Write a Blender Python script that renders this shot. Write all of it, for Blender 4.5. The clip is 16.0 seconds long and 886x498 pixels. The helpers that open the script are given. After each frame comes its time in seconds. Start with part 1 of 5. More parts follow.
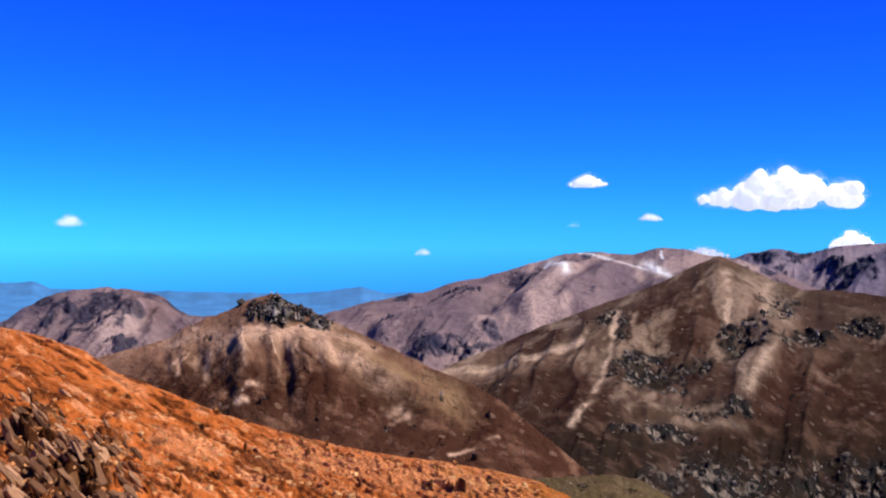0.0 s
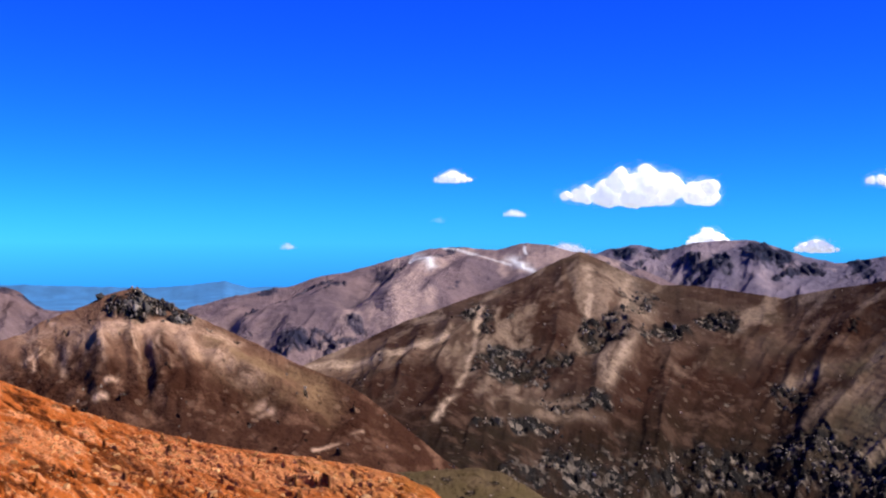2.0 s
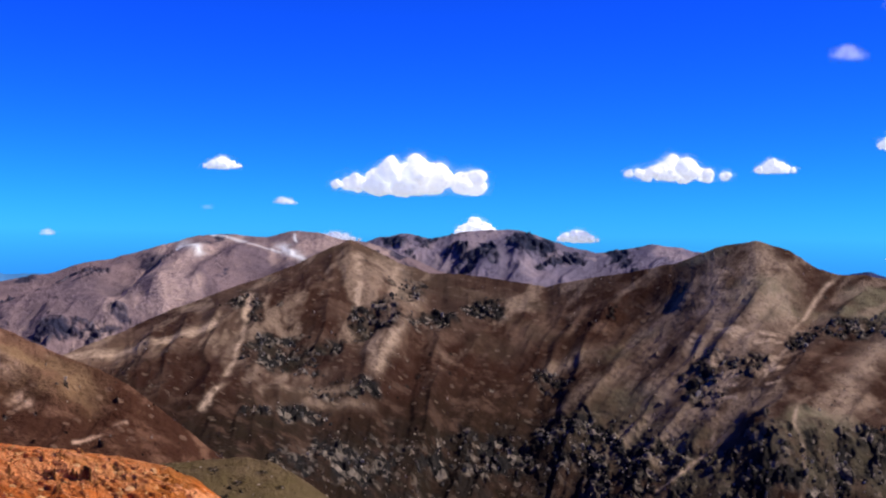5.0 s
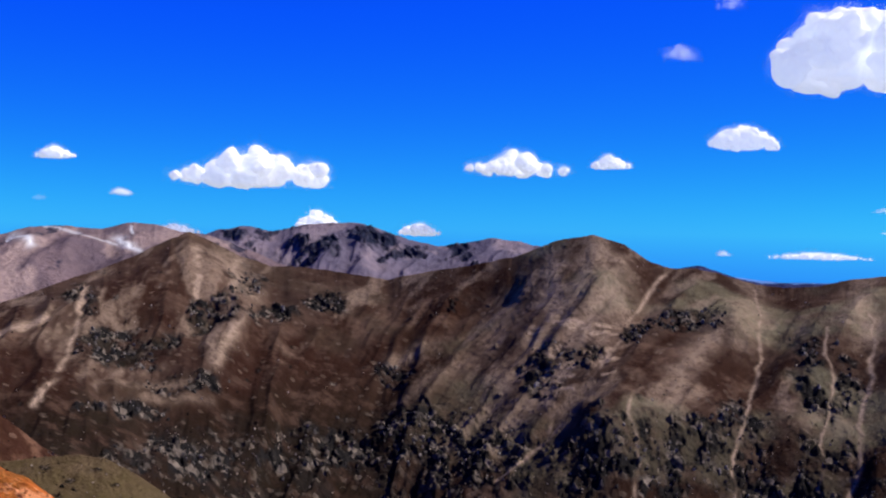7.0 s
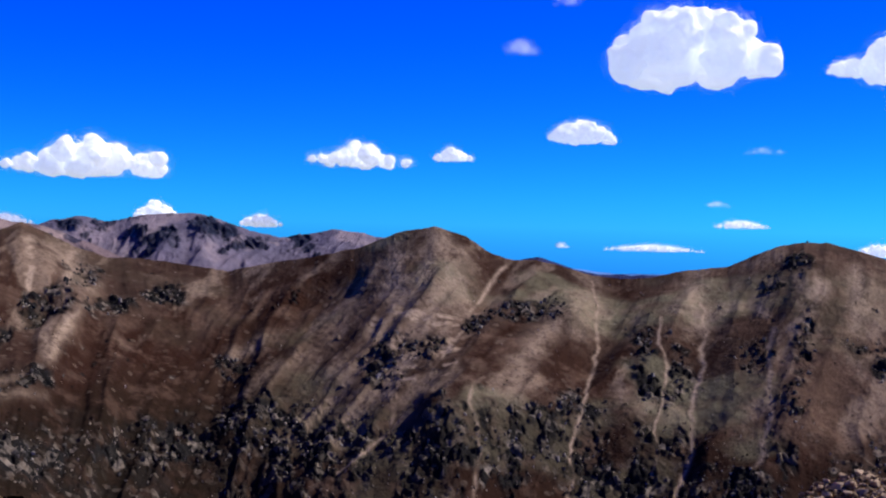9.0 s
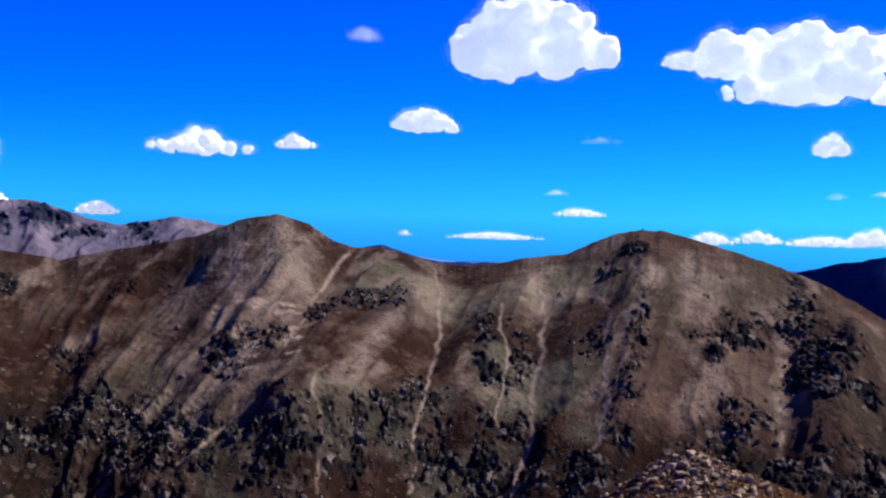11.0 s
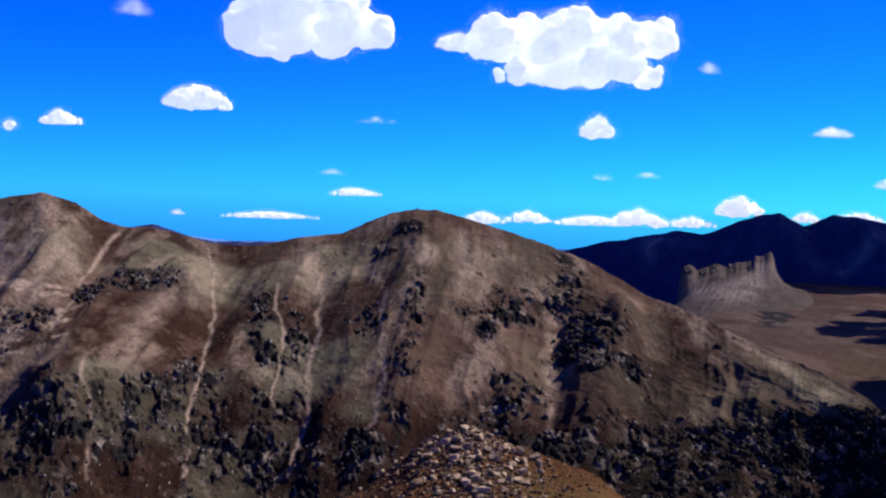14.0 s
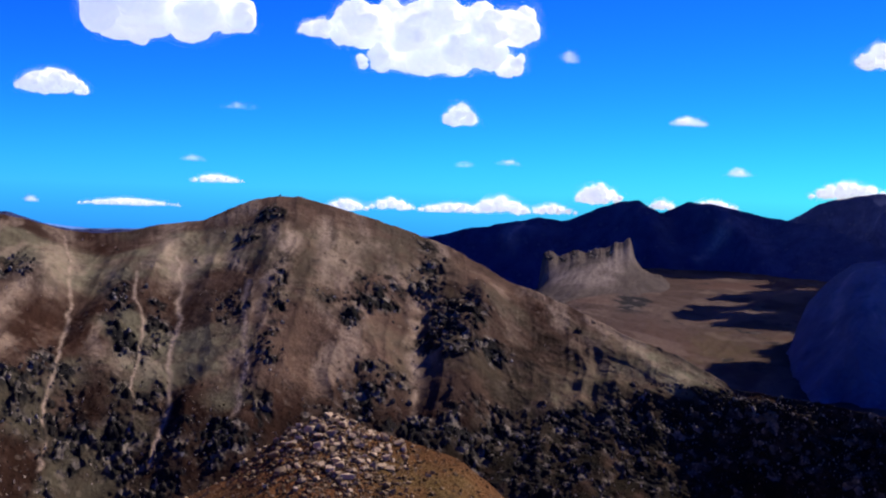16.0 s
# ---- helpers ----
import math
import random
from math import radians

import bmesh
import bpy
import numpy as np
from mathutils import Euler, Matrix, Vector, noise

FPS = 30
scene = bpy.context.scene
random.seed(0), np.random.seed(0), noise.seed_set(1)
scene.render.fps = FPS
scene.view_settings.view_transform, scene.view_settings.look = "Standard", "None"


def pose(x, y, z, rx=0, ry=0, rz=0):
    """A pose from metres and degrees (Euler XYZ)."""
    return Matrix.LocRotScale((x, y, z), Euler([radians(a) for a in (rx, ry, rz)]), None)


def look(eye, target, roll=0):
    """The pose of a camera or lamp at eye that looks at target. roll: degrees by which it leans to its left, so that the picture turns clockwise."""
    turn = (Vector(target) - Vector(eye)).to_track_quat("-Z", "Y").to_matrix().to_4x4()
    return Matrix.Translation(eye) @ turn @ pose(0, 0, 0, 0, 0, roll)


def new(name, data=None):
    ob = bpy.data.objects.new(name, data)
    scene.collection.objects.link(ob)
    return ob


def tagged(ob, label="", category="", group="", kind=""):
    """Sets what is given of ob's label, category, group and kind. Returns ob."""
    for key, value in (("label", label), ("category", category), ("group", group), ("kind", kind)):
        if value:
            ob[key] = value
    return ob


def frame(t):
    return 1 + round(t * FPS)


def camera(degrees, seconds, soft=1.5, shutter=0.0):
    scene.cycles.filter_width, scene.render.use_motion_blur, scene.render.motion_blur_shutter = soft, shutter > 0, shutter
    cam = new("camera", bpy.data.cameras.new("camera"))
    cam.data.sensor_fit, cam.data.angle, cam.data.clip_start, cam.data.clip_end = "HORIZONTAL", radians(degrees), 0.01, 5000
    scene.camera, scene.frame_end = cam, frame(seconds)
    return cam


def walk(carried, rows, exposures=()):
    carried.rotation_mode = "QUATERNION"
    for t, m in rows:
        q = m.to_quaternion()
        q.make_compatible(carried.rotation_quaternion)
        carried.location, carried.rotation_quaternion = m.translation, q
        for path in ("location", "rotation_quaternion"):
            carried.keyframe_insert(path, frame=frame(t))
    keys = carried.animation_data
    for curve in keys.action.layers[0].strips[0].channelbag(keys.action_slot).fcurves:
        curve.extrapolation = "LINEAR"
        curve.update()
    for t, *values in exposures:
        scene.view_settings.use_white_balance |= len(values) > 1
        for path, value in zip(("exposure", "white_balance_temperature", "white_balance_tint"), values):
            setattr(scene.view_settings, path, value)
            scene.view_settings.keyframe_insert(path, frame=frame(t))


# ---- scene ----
cam = camera(37.85, 16.0, soft=2.2)
EYE = 300.0
# seconds, heading to the right of the first view, pitch, lean to the right (degrees): the camera turns where it stands
TURNS = [
    (0.0, 0.0, 0.0, 0.02), (0.5, 1.469, -0.055, -0.03), (1.0, 2.92, -0.105, -0.11), (1.5, 4.41, -0.155, -0.2),
    (2.0, 5.97, -0.222, -0.28), (2.5, 7.54, -0.3, -0.36), (3.0, 9.18, -0.378, -0.41), (3.5, 10.87, -0.452, -0.49),
    (4.0, 12.59, -0.526, -0.62), (6.5, 21.455, -0.815, -1.06), (7.0, 23.16, -0.85, -1.14), (7.5, 24.88, -0.89, -1.21),
    (8.0, 26.62, -0.94, -1.27), (8.5, 28.35, -1.002, -1.32), (9.0, 30.14, -1.08, -1.37), (11.5, 38.8, -1.56, -1.5),
    (12.0, 40.5, -1.668, -1.5), (12.5, 42.26, -1.786, -1.53), (13.0, 43.92, -1.898, -1.54), (13.5, 45.53, -2.007, -1.57),
    (14.0, 47.06, -2.113, -1.61), (14.5, 48.57, -2.215, -1.65), (15.0, 50.09, -2.32, -1.66), (15.5, 51.58, -2.422, -1.65),
    (16.0, 53.12, -2.523, -1.69),
]
walk(cam, [(t, pose(0, 0, EYE, 0, 0, -h) @ pose(0, 0, 0, 90 + p) @ pose(0, 0, 0, 0, 0, -lean)) for t, h, p, lean in TURNS],
     exposures=[(0.0, 0.47, 6600, 10), (4.0, 0.34, 6600, 10), (8.0, 0.12, 6200, 10), (10.0, 0.24, 6050, 9), (12.0, 0.32, 5980, 9), (13.5, 0.35, 6080, 10), (16.0, 0.38, 6450, 10)])

# ---- sky and sun ----
SUN_AZ, SUN_EL = 109.0, 43.0
world = bpy.data.worlds.new("sky")
scene.world = world
world.use_nodes = True
wt = world.node_tree
sky = wt.nodes.new("ShaderNodeTexSky")
sky.sky_type, sky.sun_disc = "NISHITA", False
sky.sun_elevation, sky.sun_rotation = radians(SUN_EL), radians(SUN_AZ)
sky.altitude, sky.air_density, sky.dust_density, sky.ozone_density = 3600, 1.0, 0.3, 3.0
# thin, dry mountain air: a deep blue that pales towards the horizon
rich = wt.nodes.new("ShaderNodeGamma")
rich.inputs[1].default_value = 1.7
wt.links.new(sky.outputs[0], rich.inputs[0])
deep = wt.nodes.new("ShaderNodeMix")
deep.data_type, deep.blend_type = "RGBA", "MULTIPLY"
deep.inputs[0].default_value, deep.inputs[7].default_value = 1.0, (0.0016, 0.0135, 0.055, 1)
wt.links.new(rich.outputs[0], deep.inputs[6])
most = wt.nodes.new("ShaderNodeMix")
most.data_type, most.blend_type = "RGBA", "DARKEN"
most.inputs[0].default_value, most.inputs[7].default_value = 1.0, (0.6, 0.75, 0.85, 1)
wt.links.new(deep.outputs[2], most.inputs[6])
wt.links.new(most.outputs[2], wt.nodes["Background"].inputs[0])
wt.nodes["Background"].inputs[1].default_value = 1.0
lamp = bpy.data.lights.new("sun", "SUN")
lamp.energy, lamp.angle, lamp.color = 5.0, radians(0.53), (1.0, 0.885, 0.74)
sun_from = Vector((math.sin(radians(SUN_AZ)) * math.cos(radians(SUN_EL)), math.cos(radians(SUN_AZ)) * math.cos(radians(SUN_EL)), math.sin(radians(SUN_EL))))
sun = new("sun", lamp)
sun.matrix_world = look(sun_from * 100, (0, 0, 0))


# ---- noise ----
def lattice(i, j, seed):
    h = (i.astype(np.int64) * 374761393 + j.astype(np.int64) * 668265263 + seed * 974634777) & 0xFFFFFFFF
    h = ((h ^ (h >> 13)) * 1274126177) & 0xFFFFFFFF
    h = ((h ^ (h >> 16)) * 2246822519) & 0xFFFFFFFF
    return ((h ^ (h >> 15)) & 0xFFFFFF) / 0xFFFFFF


def value(x, y, seed):
    """Smooth value noise, -1 to 1."""
    i, j = np.floor(x), np.floor(y)
    a, b = x - i, y - j
    a, b = a * a * a * (a * (a * 6 - 15) + 10), b * b * b * (b * (b * 6 - 15) + 10)
    n = [lattice(i + p, j + q, seed) for q in (0, 1) for p in (0, 1)]
    return 2 * ((n[0] * (1 - a) + n[1] * a) * (1 - b) + (n[2] * (1 - a) + n[3] * a) * b) - 1


def fbm(x, y, seed, octaves=4, gain=0.5):
    total, amp, norm = 0, 1.0, 0
    for k in range(octaves):
        total, norm = total + amp * value(x * 2 ** k + 17.3 * k, y * 2 ** k - 9.1 * k, seed + k), norm + amp
        amp *= gain
    return total / norm


def ridged(x, y, seed, octaves=4, gain=0.55):
    total, amp, norm = 0, 1.0, 0
    for k in range(octaves):
        total, norm = total + amp * (1 - 2 * np.abs(value(x * 2 ** k + 5.7 * k, y * 2 ** k + 3.9 * k, seed + k))), norm + amp
        amp *= gain
    return total / norm


def blocks(x, y, seed):
    """Broken rock: each cell has a height of its own, -1 to 1, and a dark joint round it (0 in the joint, 1 inside)."""
    i, j = np.floor(x), np.floor(y)
    best, second, height = np.full(x.shape, 9.0), np.full(x.shape, 9.0), np.zeros(x.shape)
    for p in (-1, 0, 1):
        for q in (-1, 0, 1):
            d = np.hypot(i + p + lattice(i + p, j + q, seed) - x, j + q + lattice(i + p, j + q, seed + 7) - y)
            nearer = d < best
            second = np.where(nearer, best, np.minimum(second, d))
            height = np.where(nearer, lattice(i + p, j + q, seed + 13) * 2 - 1, height)
            best = np.where(nearer, d, best)
    return height, np.clip((second - best) * 4, 0, 1)


def smooth(a, lo, hi):
    t = np.clip((a - lo) / (hi - lo), 0, 1)
    return t * t * (3 - 2 * t)


# ---- materials ----
def shader(name):
    mat = bpy.data.materials.new(name)
    mat.use_nodes = True
    nt = mat.node_tree
    return mat, nt, nt.nodes["Principled BSDF"]


def node(nt, kind, **sets):
    n = nt.nodes.new(kind)
    for key, val in sets.items():
        if key in n.inputs:
            n.inputs[key].default_value = val
    return n


def mix(nt, fac, a, b, blend="MIX"):
    n = nt.nodes.new("ShaderNodeMix")
    n.data_type, n.blend_type = "RGBA", blend
    for sock, val in ((n.inputs[0], fac), (n.inputs[6], a), (n.inputs[7], b)):
        if isinstance(val, bpy.types.NodeSocket):
            nt.links.new(val, sock)
        else:
            sock.default_value = (*val, 1) if isinstance(val, tuple) else val
    return n.outputs[2]


def grain(nt, scale, detail=4.0, rough=0.6, lo=0.35, hi=0.65):
    """A noise of the given scale, in cells per metre, stretched to 0..1 between lo and hi."""
    co = nt.nodes.new("ShaderNodeTexCoord")
    n = node(nt, "ShaderNodeTexNoise", Scale=scale, Detail=detail, Roughness=rough)
    nt.links.new(co.outputs["Object"], n.inputs["Vector"])
    r = nt.nodes.new("ShaderNodeMapRange")
    r.inputs[1].default_value, r.inputs[2].default_value = lo, hi
    nt.links.new(n.outputs[0], r.inputs[0])
    return r.outputs[0]


def cells(nt, scale):
    co = nt.nodes.new("ShaderNodeTexCoord")
    n = node(nt, "ShaderNodeTexVoronoi", Scale=scale)
    nt.links.new(co.outputs["Object"], n.inputs["Vector"])
    s = nt.nodes.new("ShaderNodeSeparateColor")
    nt.links.new(n.outputs["Color"], s.inputs[0])
    return s.outputs[0], n.outputs["Distance"]


def calc(nt, op, a, b):
    n = nt.nodes.new("ShaderNodeMath")
    n.operation, n.use_clamp = op, True
    for sock, val in zip(n.inputs, (a, b)):
        if isinstance(val, bpy.types.NodeSocket):
            nt.links.new(val, sock)
        else:
            sock.default_value = val
    return n.outputs[0]


def terrain(name, soil, soil2, scree, rock, rock2, rust_and_shade, turf, size, relief):
    """Bare mountain ground. size: metres of the stones that can be told apart; relief: height of the bump, metres."""
    mat, nt, bsdf = shader(name)
    bsdf.inputs["Roughness"].default_value = 0.95
    bsdf.inputs["Specular IOR Level"].default_value = 0.02
    fine, mid, wide = grain(nt, 1 / size, 5, 0.7), grain(nt, 0.2 / size, 5, 0.65), grain(nt, 0.03 / size, 4, 0.6)
    col = mix(nt, wide, soil, soil2)
    col = mix(nt, calc(nt, "MULTIPLY", mid, 0.6), col, tuple(c * 0.62 for c in soil2))
    masks = {}
    for kind in ("rust_and_shade", "grass", "heath_and_shade", "scree", "rock", "snow"):
        at = nt.nodes.new("ShaderNodeAttribute")
        at.attribute_name = kind
        masks[kind] = at.outputs["Fac"]
    frayed = lambda m, g: calc(nt, "MULTIPLY", m, calc(nt, "ADD", g, 0.35))
    col = mix(nt, calc(nt, "MULTIPLY", masks["rust_and_shade"], calc(nt, "ADD", mid, 0.5)), col, rust_and_shade)
    col = mix(nt, frayed(masks["grass"], mid), col, turf)
    # near black: dark heath, and shade painted on flank and cliffs
    col = mix(nt, frayed(masks["heath_and_shade"], mid), col, (0.011, 0.0095, 0.0065))
    col = mix(nt, frayed(masks["scree"], fine), col, scree)
    tone, edge = cells(nt, 0.6 / size)
    light = nt.nodes.new("ShaderNodeMapRange")
    light.inputs[1].default_value, light.inputs[2].default_value = 0.68, 1.0
    nt.links.new(tone, light.inputs[0])
    stone = mix(nt, light.outputs[0], rock, rock2)
    stone = mix(nt, calc(nt, "MULTIPLY", fine, 0.5), stone, tuple(c * 0.5 for c in rock))
    col = mix(nt, masks["rock"], col, stone)
    # scattered stones, light and dark
    speck = calc(nt, "GREATER_THAN", tone, 0.86)
    near = calc(nt, "LESS_THAN", edge, 0.42)
    col = mix(nt, calc(nt, "MULTIPLY", calc(nt, "MULTIPLY", speck, near), 0.18), col, mix(nt, mid, rock, scree))
    col = mix(nt, masks["snow"], col, (0.82, 0.84, 0.88))
    col = mix(nt, calc(nt, "MULTIPLY", fine, 0.25), col, mix(nt, 1.0, col, (0.55, 0.52, 0.5), "MULTIPLY"))
    nt.links.new(col, bsdf.inputs["Base Color"])
    bump = node(nt, "ShaderNodeBump", Strength=0.8, Distance=relief)
    both = nt.nodes.new("ShaderNodeMath")
    both.operation = "ADD"
    nt.links.new(fine, both.inputs[0])
    nt.links.new(mid, both.inputs[1])
    nt.links.new(both.outputs[0], bump.inputs["Height"])
    nt.links.new(bump.outputs[0], bsdf.inputs["Normal"])
    return mat


def stone_mat(name, a, b, lichen, size, skew=2.6, heaped=False):
    """Broken stone; every piece has its own tone."""
    mat, nt, bsdf = shader(name)
    bsdf.inputs["Roughness"].default_value = 0.9
    bsdf.inputs["Specular IOR Level"].default_value = 0.03
    info = nt.nodes.new("ShaderNodeNewGeometry" if heaped else "ShaderNodeObjectInfo")
    fine = grain(nt, 3 / size, 5, 0.7)
    col = mix(nt, calc(nt, "POWER", info.outputs["Random Per Island" if heaped else "Random"], skew), a, b)
    col = mix(nt, calc(nt, "MULTIPLY", fine, 0.6), col, lichen)
    nt.links.new(col, bsdf.inputs["Base Color"])
    bump = node(nt, "ShaderNodeBump", Strength=0.7, Distance=size * 0.06)
    nt.links.new(fine, bump.inputs["Height"])
    nt.links.new(bump.outputs[0], bsdf.inputs["Normal"])
    return mat


MOUNTAIN = terrain("mountain_ground", (0.15, 0.094, 0.067), (0.052, 0.0325, 0.025), (0.4, 0.3, 0.225), (0.017, 0.016, 0.016), (0.25, 0.21, 0.175),
                   (0.03, 0.0135, 0.0095), (0.155, 0.14, 0.092), 5.0, 0.8)
SPUR = terrain("spur_ground", (0.105, 0.082, 0.074), (0.062, 0.05, 0.047), (0.26, 0.21, 0.19), (0.02, 0.02, 0.024), (0.2, 0.18, 0.17),
               (0.1, 0.07, 0.06), (0.1, 0.085, 0.06), 6.0, 1.0)
BASIN = terrain("basin_ground", (0.078, 0.051, 0.042), (0.052, 0.034, 0.03), (0.125, 0.09, 0.075), (0.022, 0.02, 0.022), (0.13, 0.105, 0.095),
                (0.075, 0.042, 0.034), (0.075, 0.06, 0.03), 7.0, 1.0)
KNOLL = terrain("knoll_ground", (0.35, 0.195, 0.125), (0.15, 0.077, 0.05), (0.66, 0.44, 0.31), (0.014, 0.012, 0.012), (0.18, 0.15, 0.12),
                (0.045, 0.018, 0.011), (0.27, 0.17, 0.095), 4.0, 1.4)
# lilac and blue tint of distant air is mixed into both far grounds
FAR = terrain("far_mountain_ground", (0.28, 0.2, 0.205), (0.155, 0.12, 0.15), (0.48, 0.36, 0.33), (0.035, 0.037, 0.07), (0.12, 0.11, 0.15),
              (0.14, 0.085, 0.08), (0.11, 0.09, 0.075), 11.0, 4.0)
HAZE_BLUE = terrain("hazy_mountain_ground", (0.22, 0.185, 0.25), (0.15, 0.138, 0.205), (0.36, 0.29, 0.32), (0.025, 0.03, 0.06), (0.09, 0.09, 0.13),
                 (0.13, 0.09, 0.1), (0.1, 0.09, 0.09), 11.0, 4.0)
# blue of the air haze and the range's shade are put into these colours
SHADED_HAZE = terrain("shaded_haze_ground", (0.065, 0.08, 0.2), (0.04, 0.052, 0.15), (0.26, 0.24, 0.32), (0.055, 0.065, 0.14), (0.13, 0.12, 0.17),
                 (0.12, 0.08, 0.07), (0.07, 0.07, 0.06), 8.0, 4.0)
TUNDRA = terrain("orange_tundra", (0.8, 0.225, 0.05), (0.62, 0.165, 0.034), (0.9, 0.4, 0.18), (0.045, 0.02, 0.01), (0.38, 0.2, 0.09),
                 (0.13, 0.034, 0.008), (0.36, 0.18, 0.045), 0.5, 0.3)
HUMP = terrain("olive_tundra", (0.2, 0.145, 0.085), (0.125, 0.088, 0.048), (0.3, 0.22, 0.14), (0.016, 0.014, 0.011), (0.12, 0.09, 0.065),
               (0.11, 0.05, 0.025), (0.11, 0.085, 0.035), 1.0, 0.5)
KNOB = terrain("brown_tundra", (0.21, 0.1, 0.042), (0.11, 0.05, 0.021), (0.34, 0.21, 0.115), (0.04, 0.03, 0.02), (0.22, 0.16, 0.1),
               (0.176, 0.072, 0.032), (0.144, 0.108, 0.04), 0.6, 0.3)
CRAG = stone_mat("dark_crag_rock", (0.024, 0.023, 0.024), (0.4, 0.355, 0.315), (0.032, 0.029, 0.028), 6.0, 2.6, True)
PALE = stone_mat("pale_boulder_rock", (0.1, 0.068, 0.044), (0.66, 0.49, 0.33), (0.15, 0.1, 0.062), 1.0, 0.9)
SLAB = stone_mat("brown_slab_rock", (0.07, 0.034, 0.02), (0.6, 0.35, 0.2), (0.16, 0.07, 0.03), 1.0, 1.6)
STONE = stone_mat("orange_stone", (0.4, 0.19, 0.07), (0.75, 0.46, 0.22), (0.4, 0.2, 0.08), 0.6)


# ---- land forms ----
def at_heading(az, r, z):
    return np.stack([np.sin(az) * r, np.cos(az) * r, EYE + z], -1)


def sheet_mesh(name, verts, rows, cols, mat, layers=None, keep=None):
    """A grid of quads; keep: those of its faces that are wanted."""
    me = bpy.data.meshes.new(name)
    k = np.arange((rows - 1) * (cols - 1))
    a = (k // (cols - 1)) * cols + k % (cols - 1)
    quads = np.stack([a, a + cols, a + cols + 1, a + 1], 1)
    verts, flat = verts.reshape(-1, 3), {kind: val.reshape(-1) for kind, val in (layers or {}).items()}
    if keep is not None:
        used, quads = np.unique(quads[keep], return_inverse=True)
        quads = quads.reshape(-1, 4)
        verts, flat = verts[used], {kind: val[used] for kind, val in flat.items()}
    me.vertices.add(len(verts))
    me.vertices.foreach_set("co", verts.reshape(-1).astype(np.float32))
    me.loops.add(quads.size)
    me.loops.foreach_set("vertex_index", quads.reshape(-1).astype(np.int32))
    me.polygons.add(len(quads))
    me.polygons.foreach_set("loop_start", (np.arange(len(quads)) * 4).astype(np.int32))
    me.polygons.foreach_set("use_smooth", np.ones(len(quads), bool))
    for kind, val in flat.items():
        me.attributes.new(kind, "FLOAT", "POINT").data.foreach_set("value", val.astype(np.float32))
    me.update(calc_edges=True)
    me.validate()
    me.materials.append(mat)
    return me


PIECE_LABELS = {"scree_gully": "pale scree gully running down the slope", "snow_patch": "old white snow patch"}


